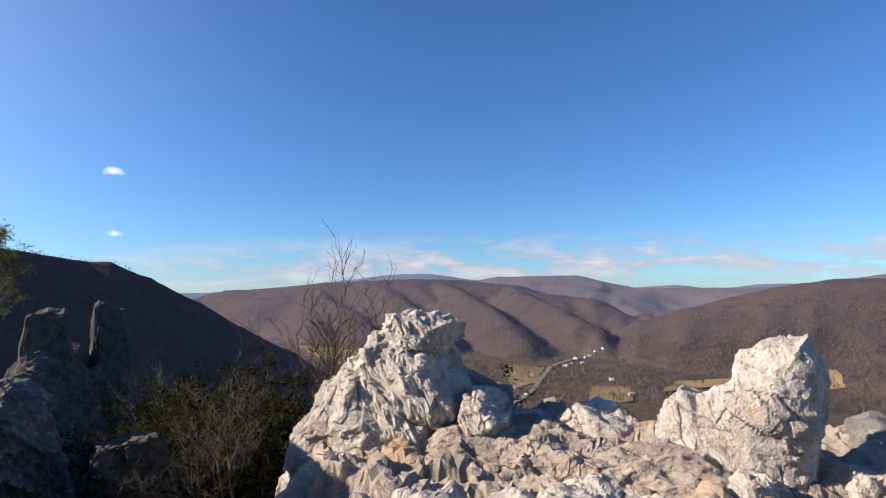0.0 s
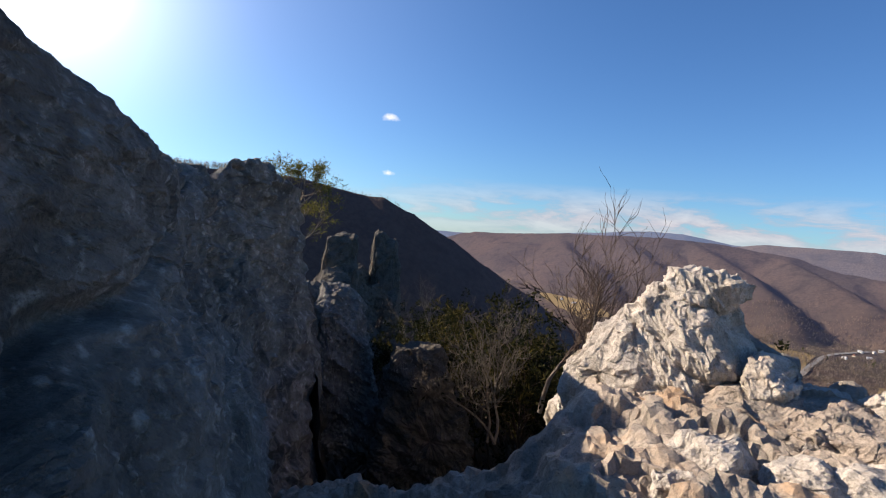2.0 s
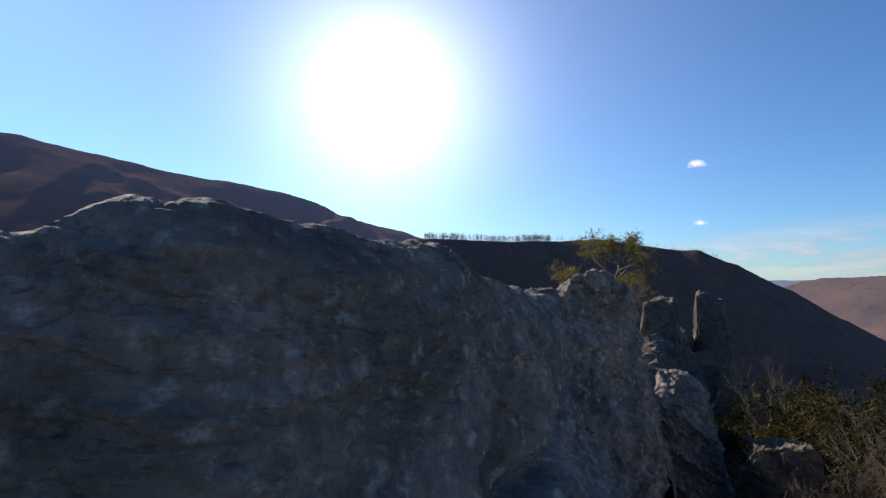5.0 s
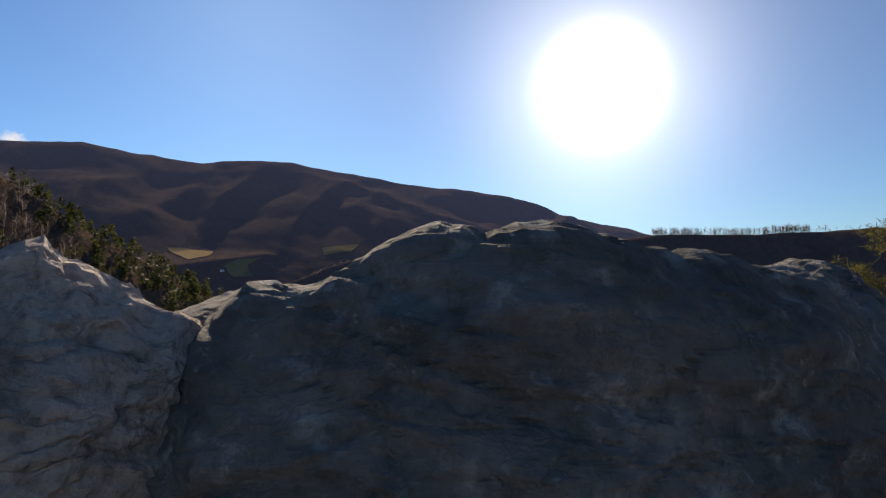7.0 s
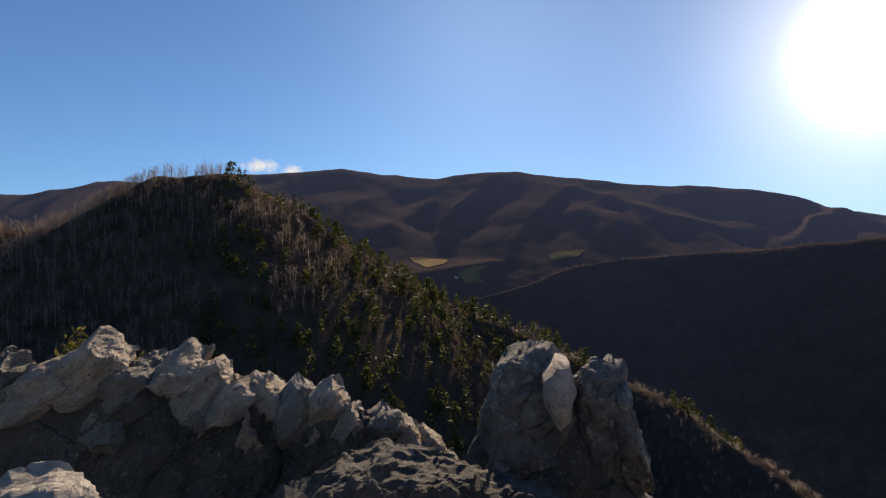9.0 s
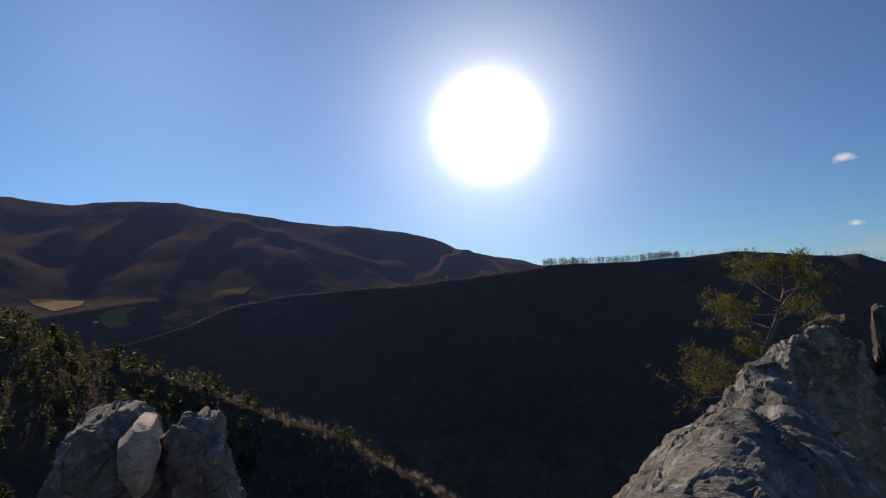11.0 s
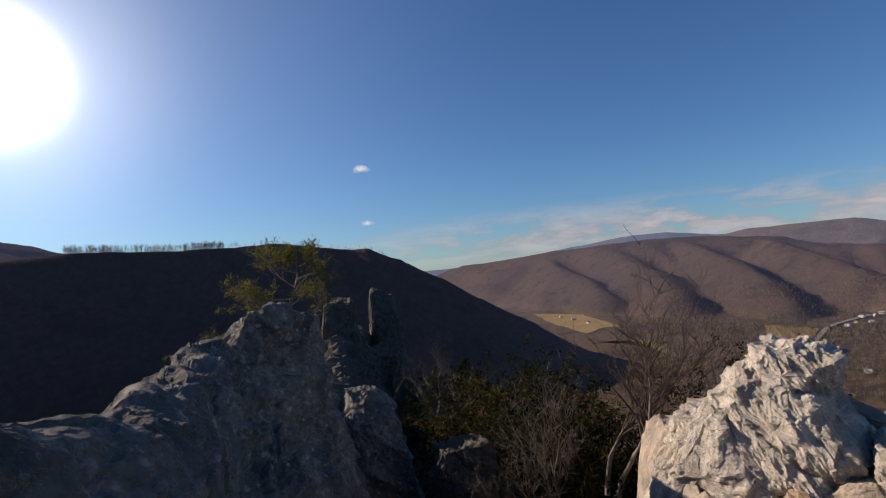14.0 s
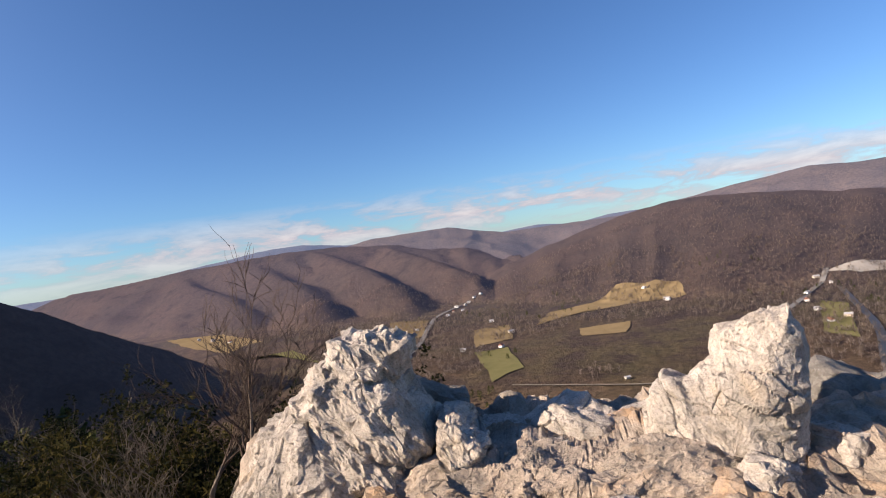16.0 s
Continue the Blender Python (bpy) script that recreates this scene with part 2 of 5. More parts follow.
def leaf_material(name, a, b, c, rough=0.7):
    m, (add, op, ramp, mix) = material(name)
    r = add("ShaderNodeNewGeometry").outputs["Random Per Island"]
    colour = ramp(r, (0.0, a), (0.55, b), (1.0, c))
    d = add("ShaderNodeBsdfPrincipled", {"Base Color": colour, "Roughness": rough, "Specular IOR Level": 0.08})
    t = add("ShaderNodeBsdfTranslucent", {0: colour})
    s = add("ShaderNodeMixShader", {0: 0.35, 1: d.outputs[0], 2: t.outputs[0]})
    add("ShaderNodeOutputMaterial", {0: s.outputs[0]})
    return m


BARK = plain_material("grey_bark", (0.10, 0.08, 0.066), (0.20, 0.17, 0.14), 9.0, 0.95, 0.004)
# TWIG and PALE_TWIG are darkened in place of the gully's shade.
TWIG = plain_material("reddish_twigs", (0.030, 0.020, 0.015), (0.07, 0.048, 0.035), 5.0, 0.95, 0.002)
TREE_TWIG = plain_material("brown_tree_twigs", (0.045, 0.032, 0.026), (0.10, 0.072, 0.057), 5.0, 0.95, 0.002)
PALE_TWIG = plain_material("pale_dead_twigs", (0.05, 0.041, 0.033), (0.12, 0.10, 0.08), 5.0, 0.95, 0.002)
NEEDLES = leaf_material("pine_needles", (0.065, 0.07, 0.018), (0.12, 0.112, 0.026), (0.20, 0.165, 0.042))
# Both shrub leaf colours are darkened to stand in for shade in the gully.
SCRUB = leaf_material("shade_dark_scrub_needles", (0.014, 0.015, 0.005), (0.032, 0.029, 0.008), (0.085, 0.066, 0.018), 0.9)
LEAVES = leaf_material("shade_dark_laurel_leaves", (0.007, 0.009, 0.004), (0.014, 0.016, 0.005), (0.034, 0.030, 0.009), 0.85)
FAR_TWIG = leaf_material("hillside_twigs", (0.10, 0.072, 0.054), (0.16, 0.118, 0.092), (0.27, 0.215, 0.175))
FAR_PINE = leaf_material("hillside_pines", (0.030, 0.038, 0.012), (0.058, 0.064, 0.018), (0.10, 0.098, 0.028))
# Lighter copy of FAR_TWIG; missing side light is put into the colour.
HILL_TWIG = leaf_material("lightened_near_hill_twigs", (0.16, 0.12, 0.096), (0.25, 0.19, 0.152), (0.40, 0.32, 0.265))
VALLEY_TWIG = leaf_material("valley_twigs", (0.13, 0.10, 0.078), (0.205, 0.157, 0.125), (0.35, 0.285, 0.235))
GRASS_DRY = plain_material("dry_pasture", (0.20, 0.148, 0.080), (0.27, 0.20, 0.112), 0.012, 1.0, 0.1, 0.0)
GRASS_GREEN = plain_material("green_pasture", (0.135, 0.127, 0.055), (0.185, 0.165, 0.078), 0.012, 1.0, 0.1, 0.0)
ASPHALT = plain_material("road_surface", (0.16, 0.155, 0.15), (0.23, 0.22, 0.21), 0.05, 0.95, 0.02)
DIRT = plain_material("dirt_lane", (0.19, 0.16, 0.12), (0.26, 0.22, 0.17), 0.03, 0.95, 0.1)
GRAVEL = plain_material("pale_gravel", (0.28, 0.25, 0.22), (0.38, 0.35, 0.31), 0.03, 0.95, 0.1)
WATER = plain_material("dark_river_water", (0.035, 0.04, 0.045), (0.06, 0.065, 0.07), 0.05, 0.45, 0.02, 0.3)
WALL_WHITE = plain_material("white_siding", (0.72, 0.71, 0.68), (0.82, 0.81, 0.78), 0.3, 0.7, 0.01)
WALL_TAN = plain_material("tan_siding", (0.45, 0.38, 0.30), (0.55, 0.47, 0.38), 0.3, 0.8, 0.01)
ROOF_GREY = plain_material("grey_metal_roof", (0.30, 0.30, 0.31), (0.40, 0.40, 0.41), 0.4, 0.5, 0.01)
ROOF_RED = plain_material("rusty_roof", (0.28, 0.12, 0.08), (0.36, 0.17, 0.11), 0.4, 0.7, 0.01)
PANE = plain_material("dark_window", (0.03, 0.035, 0.04), (0.05, 0.055, 0.06), 0.5, 0.1, 0.0, 0.5)


# ---- noise and mesh helpers ----
def cell_code(ix, iy, iz):
    return (ix * 73856093) ^ (iy * 19349663) ^ (iz * 83492791)


def mixed(code, seed):
    n = code ^ np.int64(seed * 2654435761 % 2147483647)
    n = (n ^ (n >> 13)) * 1274126177 & 0x7FFFFFFF
    n = (n ^ (n >> 16)) * 668265263 & 0x7FFFFFFF
    return n ^ (n >> 15)


def stirred(code, seed):
    """A random number from 0 to 1 for each cell."""
    return (mixed(code, seed) & 0xFFFFFF) * (1.0 / 0xFFFFFF)


def three(code, seed):
    """Three random numbers from 0 to 1 for each cell."""
    n = mixed(code, seed)
    return [((n >> k) & 1023) * (1.0 / 1023) for k in (0, 10, 20)]


def value_noise(p, seed=0):
    """Smooth noise from 0 to 1 at rows of x, y, z."""
    i = np.floor(p)
    f = p - i
    f = f * f * (3 - 2 * f)
    i = i.astype(np.int64)
    total = 0.0
    for dx in (0, 1):
        for dy in (0, 1):
            for dz in (0, 1):
                w = (f[:, 0] if dx else 1 - f[:, 0]) * (f[:, 1] if dy else 1 - f[:, 1]) * (f[:, 2] if dz else 1 - f[:, 2])
                total = total + w * stirred(cell_code(i[:, 0] + dx, i[:, 1] + dy, i[:, 2] + dz), seed)
    return total


def fbm(p, octaves=4, seed=0, rough=0.5):
    total, much, norm = 0.0, 1.0, 0.0
    for o in range(octaves):
        total = total + much * value_noise(p * 2.03**o + 17.3 * o, seed + o)
        norm += much
        much *= rough
    return total / norm - 0.5


def facets(p, seed, tilt=0.9):
    """Broken faces: each cell of space has its own level and slant. Gives the cell's level, how far the nearest joint is, and a chipped surface of flat faces that meet in sharp edges."""
    i = np.floor(p).astype(np.int64)
    f1 = np.full(len(p), 9.0)
    f2 = np.full(len(p), 9.0)
    level = np.zeros(len(p))
    chip = np.full(len(p), 9.0)
    for dx in (-1, 0, 1):
        for dy in (-1, 0, 1):
            for dz in (-1, 0, 1):
                c = i + (dx, dy, dz)
                code = cell_code(c[:, 0], c[:, 1], c[:, 2])
                r = three(code, seed) + three(code, seed + 3) + [stirred(code, seed + 6)]
                off = p - (c + np.stack(r[:3], 1))
                dd = (off * off).sum(1)
                slant = tilt * (off[:, 0] * (r[4] - 0.5) + off[:, 1] * (r[5] - 0.5) + off[:, 2] * (r[6] - 0.5))
                chip = np.minimum(chip, 0.55 * r[3] + 0.8 * slant + 0.75 * dd)
                near = dd < f1
                f2 = np.where(near, f1, np.minimum(f2, dd))
                level = np.where(near, r[3] - 0.5, level)
                f1 = np.where(near, dd, f1)
    return level, np.sqrt(f2) - np.sqrt(f1), chip - 0.25


def rock_relief(p, seed, cell, amp, dip=(0, 0, 0)):
    """How far a rock face at p stands out: slanting chipped blocks at three sizes, a few open joints, and rough grain."""
    turn = np.array(Euler([radians(a) for a in dip]).to_matrix())
    warp = np.stack([fbm(p * 2.2, 3, seed + 40 + k) for k in range(3)], 1)
    q = ((p + warp * 0.09) @ turn) / np.array(cell)
    a, ea, ca = facets(q, seed, 2.0)
    b, eb, cb = facets(q * 2.3 + 5.1, seed + 11, 2.0)
    c, ec, cc = facets(q * 5.6 + 2.3, seed + 17, 2.0)
    some = smooth(-0.08, 0.08, fbm(p * 1.7, 2, seed + 31))
    out = (1.45 * ca + 0.6 * a - 0.30 * some * np.exp(-ea * 36.0) + 0.66 * cb + 0.26 * b - 0.10 * some * np.exp(-eb * 20.0)
           + 0.30 * cc + 0.10 * c)
    return amp * (out + 0.14 * fbm(p * 22.0, 4, seed + 23, 0.6) + 0.8 * fbm(p * 2.3, 3, seed + 29))


def mesh_of(name, verts, faces, mat, smooth=True):
    """A mesh from arrays; faces is an array with three or four corners a row."""
    me = bpy.data.meshes.new(name)
    verts, faces = np.asarray(verts, np.float32), np.asarray(faces, np.int32)
    k = faces.shape[1]
    me.vertices.add(len(verts))
    me.vertices.foreach_set("co", verts.ravel())
    me.loops.add(faces.size)
    me.loops.foreach_set("vertex_index", faces.ravel())
    me.polygons.add(len(faces))
    me.polygons.foreach_set("loop_start", np.arange(0, faces.size, k, dtype=np.int32))
    me.polygons.foreach_set("use_smooth", np.full(len(faces), smooth))
    me.update(calc_edges=True)
    me.validate()
    me.materials.append(mat)
    return me


def grid_faces(rows, cols, wrap=False):
    r, c = np.meshgrid(np.arange(rows - 1), np.arange(cols if wrap else cols - 1), indexing="ij")
    d = (c + 1) % cols
    return np.stack([r * cols + c, r * cols + d, (r + 1) * cols + d, (r + 1) * cols + c], -1).reshape(-1, 4)


def grid_normals(p):
    n = np.cross(np.gradient(p, axis=0), np.gradient(p, axis=1))
    return n / np.maximum(np.linalg.norm(n, axis=-1, keepdims=True), 1e-9)


def part(name, mesh, parent, label=""):
    ob = new(name, mesh)
    ob.parent = parent
    return tagged(ob, label) if label else ob


def thing(name, x, y, z, label, category, group="", kind=""):
    ob = new(name)
    ob.matrix_basis = pose(x, y, z)
    return tagged(ob, label, category, group, kind)


def smooth(a, b, x):
    t = np.clip((x - a) / (b - a), 0, 1)
    return t * t * (3 - 2 * t)


# ---- the land ----
def polar(az, d, z):
    v = heading(az) * d
    return (v.x, v.y, z)


RIDGES = {  # heading, distance, height along each crest; then how steeply it falls
    "near_hill": ([(78, 290, 20), (66, 270, 28), (60, 255, 47), (54, 250, 48), (49, 248, 37), (42, 245, 17), (34, 240, -5), (25, 232, -22),
                   (14, 222, -42), (6, 212, -58), (-4, 195, -75), (-18, 180, -92)], 0.74, 0.50),
    "dark_mountain": ([(44, 880, -60), (36, 890, -36), (30, 910, -20), (25, 960, 0), (20, 1040, 32), (15, 1080, 46), (5, 980, 48), (-4, 920, 54), (-10, 900, 61), (-18.5, 900, 57), (-24, 900, 58), (-27, 900, 60),
                       (-31, 910, 50), (-34.5, 920, 41), (-36, 920, 42), (-39, 930, 20), (-43, 950, -17), (-47, 980, -62), (-52, 1020, -112), (-56, 1060, -160)], 1.0, 0.10),
    "long_ridge": ([(84, 1900, 200), (70, 1900, 248), (63, 1900, 320), (55, 1900, 358), (47, 1900, 380), (43.3, 1900, 396), (38.8, 1900, 375), (33.7, 1900, 362),
                    (29, 1900, 380), (25.6, 1950, 390), (19.4, 2000, 364), (11.7, 2100, 333), (5, 2150, 306), (1.3, 2200, 276), (-0.9, 2300, 250), (-5, 2400, 212),
                    (-9.7, 2600, 170), (-24, 3000, 120)], 0.46, 0.50),
    "brown_mountain": ([(-44.5, 3200, -11), (-48, 2950, 10), (-54, 2600, 25), (-60, 2430, 41), (-64, 2350, 45), (-68, 2300, 38), (-72, 2250, 18), (-74, 2220, 10), (-77, 2150, -22),
                        (-81, 2080, -74), (-84, 2030, -99), (-86.5, 1980, -120)], 0.48, 1.2),
    "east_hill": ([(-86.8, 1950, -118), (-89, 1880, -82), (-91.3, 1850, -54), (-94, 1810, -24), (-97, 1770, -2), (-99.5, 1740, 12), (-101.6, 1720, 20), (-105, 1700, 19), (-108, 1700, 10),
                   (-112, 1700, -6), (-118, 1720, -30), (-130, 1750, -20)], 0.36, 0.42),
    # spurs that come down from the brown mountain towards the village
    "spur_east": ([(-73, 2240, 14), (-75, 2020, -18), (-78.2, 1800, -62), (-81, 1640, -108), (-82.5, 1520, -150)], 0.62, 0.35),
    "spur_middle": ([(-66, 2320, 40), (-68.5, 2050, -10), (-71.5, 1800, -62), (-74, 1560, -112), (-75, 1400, -155)], 0.60, 0.35),
    "spur_west": ([(-60, 2430, 40), (-61.5, 2150, -22), (-64.5, 1850, -74), (-66, 1600, -128)], 0.56, 0.4),
    "spur_far": ([(-54, 2600, 24), (-55, 2300, -36), (-58, 1980, -88), (-59.5, 1750, -135)], 0.56, 0.4),
}
FLOOR = -170.0


def crest_height(x, y, line, slope):
    """The height of a ridge's flanks, and of the crest above them."""
    pts = np.array([polar(*q) for q in line])
    blunt = 0.008 * np.hypot(pts[0, 0], pts[0, 1])
    best, crest = np.full(len(x), -1e9), np.full(len(x), -1e9)
    for a, b in zip(pts[:-1], pts[1:]):
        ab = b[:2] - a[:2]
        t = np.clip(((x - a[0]) * ab[0] + (y - a[1]) * ab[1]) / (ab @ ab), 0, 1)
        d = np.hypot(x - a[0] - t * ab[0], y - a[1] - t * ab[1])
        z = a[2] + t * (b[2] - a[2])
        crest = np.maximum(crest, z)
        best = np.maximum(best, z - slope * (np.sqrt(d * d + blunt * blunt) - blunt))
    return best, crest


def land(x, y):
    """The height of the ground."""
    x, y = np.asarray(x, float), np.asarray(y, float)
    r, az = np.hypot(x, y), np.degrees(np.arctan2(-x, y))
    p = np.stack([x, y, np.zeros_like(x)], 1)
    # the crag's own shoulder: falls away on all sides, least along the ridge that carries the pillars
    along = np.exp(-((az + 42) / 13.0) ** 2)
    drop = 0.62 - 0.46 * along * (1 - smooth(45, 90, r))
    own = -5.2 + 2.6 * along * smooth(6.0, 9.0, r) - drop * np.maximum(r - 7.0, 0) + 1.2 * fbm(p * 0.15, 3, 5) * smooth(3, 20, r)
    cut = smooth(-32, -8, az) * (1 - smooth(100, 130, az))
    hollow = FLOOR - (30 + 0.62 * np.maximum(760 - r, 0)) * cut
    # the lit bench with its pastures below the long ridge
    start = np.interp(r, [850, 1150], [34, 14])
    bench = 0.2 * (r - 900) - 300 * (1 - smooth(start, start + 14, az) * (1 - smooth(44, 54, az))) - 2.0 * np.maximum(r - 1400, 0) - 0.5 * np.maximum(930 - r, 0)
    high = np.maximum(np.maximum(own, bench), hollow + 5 * fbm(p * 0.004, 3, 9) * smooth(-40, 0, az))
    whole, away, side = p, r, az
    for k, (name, (line, slope, spur)) in enumerate(RIDGES.items()):
        h, top = crest_height(x, y, line, slope)
        show = np.nonzero(h > high - 75)[0]
        if not len(show):
            continue
        h, top, p, r, az = h[show], top[show], whole[show], away[show], side[show]
        below = np.clip((top - h) / 120.0, 0, 1) * (1 - 0.85 * smooth(230, 330, top - h))
        size = {"near_hill": 0.012, "brown_mountain": 0.0030, "long_ridge": 0.0030}.get(name, 0.0040)
        fold = 1 - 2.4 * np.abs(fbm(p * size + 3.7 * k, 3, 60 + k))
        if name in ("brown_mountain", "long_ridge", "east_hill"):
            # spurs that run down from the crest, bending on the way
            slant = {"brown_mountain": 0.013, "long_ridge": -0.010, "east_hill": -0.006}[name]
            bend = (az - slant * (r - 2000)) * 0.20 + 1.3 * fbm(p * 0.0022, 2, 50 + k)
            ribs = 1 - 2.4 * np.abs(fbm(np.stack([bend, r * 0.0005 + k, 0 * r], 1), 2, 70 + k, 0.45))
            fold = 0.62 + 0.55 * (ribs - 0.62) + 0.55 * (fold - 0.62)
        if name == "brown_mountain":
            # lesser spurs of uneven width between the great ones
            turn = -(az - slant * (r - 2000) + 5.5 * fbm(p * 0.0016, 3, 58)) / 5.1 + 0.35
            turn = turn - np.floor(turn)
            h = h + 22.0 * (np.where(turn < 0.68, turn / 0.68, (1 - turn) / 0.32) - 0.55) * below * (0.55 + 1.6 * fbm(p * 0.0011, 2, 59))
        h = h + (spur * 95.0 if name != "near_hill" else 14.0) * (fold - 0.62) * below
        h = h + (1.6 if name == "near_hill" else 4.0) * fbm(p * 0.03, 3, 80 + k)
        high[show] = np.maximum(high[show], h)
    return high


def build_land():
    radii = np.concatenate([np.linspace(0.5, 40, 22), np.geomspace(43, 780, 110), np.linspace(790, 1120, 60), np.geomspace(1130, 4600, 110)])
    angles = np.radians(np.concatenate([np.arange(-130, 80, 0.28), np.arange(80, 230, 2.0)]))
    rr, aa = np.meshgrid(radii, angles, indexing="ij")
    x, y = (-np.sin(aa) * rr).ravel(), (np.cos(aa) * rr).ravel()
    z = land(x, y)
    p = np.stack([x, y, z], 1).reshape(*rr.shape, 3)
    cut = int(np.searchsorted(radii, 600.0))
    near, far = p[: cut + 1], p[cut:]
    me = mesh_of("ground", near.reshape(-1, 3), grid_faces(*near.shape[:2], wrap=True)[:, ::-1], FOREST)
    tagged(new("ground", me), "brown wooded slopes and valley floor in winter", "ground", kind="structure")
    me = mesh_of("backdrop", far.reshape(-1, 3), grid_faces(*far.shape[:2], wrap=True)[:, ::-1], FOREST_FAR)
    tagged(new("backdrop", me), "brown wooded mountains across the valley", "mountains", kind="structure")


build_land()


def far_ridge(line, mat, seed, foot=-260.0, label="hazy blue wooded ridge on the horizon"):
    """A wooded ridge on the horizon, with its folded slope towards us."""
    pts = np.array(line, float)
    az = np.linspace(pts[0, 0], pts[-1, 0], 260)
    d, z = np.interp(-az, -pts[:, 0], pts[:, 1]), np.interp(-az, -pts[:, 0], pts[:, 2])
    down = np.linspace(0, 1, 40)
    aa, tt = np.meshgrid(np.radians(az), np.concatenate([[-0.25, -0.1], down]), indexing="ij")
    dist = d[:, None] - 1000.0 * tt
    x, y = -np.sin(aa) * dist, np.cos(aa) * dist
    p = np.stack([x.ravel(), y.ravel(), 0 * x.ravel()], 1)
    fold = (1 - 2.4 * np.abs(fbm(p * 0.0032, 3, seed))).reshape(x.shape) - 0.6
    h = z[:, None] + (foot - z[:, None]) * np.abs(tt) + fold * 70 * np.clip(np.abs(tt) * 4, 0, 1) + (8 * fbm(p * 0.012, 3, seed + 2)).reshape(x.shape)
    me = mesh_of("backdrop", np.stack([x, y, h], -1).reshape(-1, 3), grid_faces(*x.shape), mat)
    tagged(new("backdrop", me), label, "ridge", kind="structure")


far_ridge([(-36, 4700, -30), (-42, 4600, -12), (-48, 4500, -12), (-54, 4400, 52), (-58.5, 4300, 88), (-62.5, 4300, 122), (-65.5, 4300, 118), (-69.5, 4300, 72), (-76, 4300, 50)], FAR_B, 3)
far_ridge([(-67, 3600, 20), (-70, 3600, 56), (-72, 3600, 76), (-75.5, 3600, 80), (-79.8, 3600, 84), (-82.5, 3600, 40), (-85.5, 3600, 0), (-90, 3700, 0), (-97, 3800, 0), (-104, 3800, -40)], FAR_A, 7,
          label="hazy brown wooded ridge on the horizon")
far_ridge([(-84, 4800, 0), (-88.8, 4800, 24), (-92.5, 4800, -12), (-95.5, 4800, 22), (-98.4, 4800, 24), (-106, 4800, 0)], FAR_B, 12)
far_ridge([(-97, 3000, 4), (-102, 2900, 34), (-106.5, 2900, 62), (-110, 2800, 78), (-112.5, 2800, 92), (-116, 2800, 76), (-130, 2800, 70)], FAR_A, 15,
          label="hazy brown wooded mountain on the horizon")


# ---- the crag ----
def star_rock(name, at, yaw, outline, front, back, seed, label, mat=None, cell=(0.30, 0.30, 0.16), amp=0.06, dip=(20, 35, 10),
              turns=300, rings=110, box=0.62, category="rock", group="rocks of the crag", chips=0, bite=0.3, splits=()):
    """A standing rock: a rough outline across (metres to the right, height) given depth to the front and back, then broken."""
    poly = np.array(outline, float)
    c = np.array([(poly[:, 0].min() + poly[:, 0].max()) / 2, poly[:, 1].min() * 0.55 + poly[:, 1].max() * 0.45])
    edge = np.concatenate([a + (b - a) * np.linspace(0, 1, 40, endpoint=False)[:, None] for a, b in zip(poly, np.roll(poly, -1, 0))]) - c
    ang, rad = np.arctan2(edge[:, 1], edge[:, 0]), np.hypot(edge[:, 0], edge[:, 1])
    order = np.argsort(ang)
    ang, rad = ang[order], rad[order]
    phi = np.linspace(-np.pi, np.pi, turns, endpoint=False)
    reach = np.interp(phi, np.concatenate([ang - 2 * np.pi, ang, ang + 2 * np.pi]), np.tile(rad, 3))
    theta = np.linspace(0.0, np.pi, rings)
    rho, depth = np.sin(theta).clip(1e-4) ** box, np.sign(np.cos(theta)) * np.abs(np.cos(theta)) ** box
    u = c[0] + rho[:, None] * reach * np.cos(phi)
    v = c[1] + rho[:, None] * reach * np.sin(phi)
    w = np.where(depth > 0, -depth * front, -depth * back)[:, None] + 0 * u
    a = radians(yaw)
    p = np.stack([at[0] + u * math.cos(a) - w * math.sin(a), at[1] + u * math.sin(a) + w * math.cos(a), v], -1)
    # split off along flat planes, first the given ones, then others at random
    rng, mid = np.random.default_rng(seed), p.mean((0, 1))
    planes = [(np.array(heading(az, el)), b) for az, el, b in splits]
    for way in rng.normal(0, 1, (chips, 3)):
        planes.append((way / np.linalg.norm(way), bite * rng.uniform(0.2, 1.0)))
    for way, b in planes:
        out = (p - mid) @ way
        p = p - np.maximum(out - out.max() * (1 - b), 0)[..., None] * way
    n = grid_normals(p)
    if ((p - p.mean((0, 1))) * n).sum() < 0:
        n = -n
    flat = p.reshape(-1, 3)
    q = flat + n.reshape(-1, 3) * rock_relief(flat, seed, cell, amp, dip)[:, None]
    base = np.array([at[0], at[1], poly[:, 1].min()])
    faces = grid_faces(rings, turns, wrap=True)[:, ::-1]
    ob = new(name, mesh_of(name, q - base, faces, mat or ROCK_PALE, False))
    ob.matrix_basis = pose(*base)
    return tagged(ob, label, category, group)


def spline(points, n):
    """Points along a smooth curve through the given ones."""
    pts = np.array(points, float)
    t = np.concatenate([[0], np.cumsum(np.linalg.norm(np.diff(pts, axis=0), axis=1))])
    s = np.linspace(0, t[-1], n)
    k = np.clip(np.searchsorted(t, s) - 1, 0, len(t) - 2)
    tan = np.gradient(pts, t, axis=0)
    h = (t[k + 1] - t[k])[:, None]
    f = ((s - t[k]) / h[:, 0])[:, None]
    return ((2 * f**3 - 3 * f**2 + 1) * pts[k] + (f**3 - 2 * f**2 + f) * h * tan[k] + (-2 * f**3 + 3 * f**2) * pts[k + 1] + (f**3 - f**2) * h * tan[k + 1])


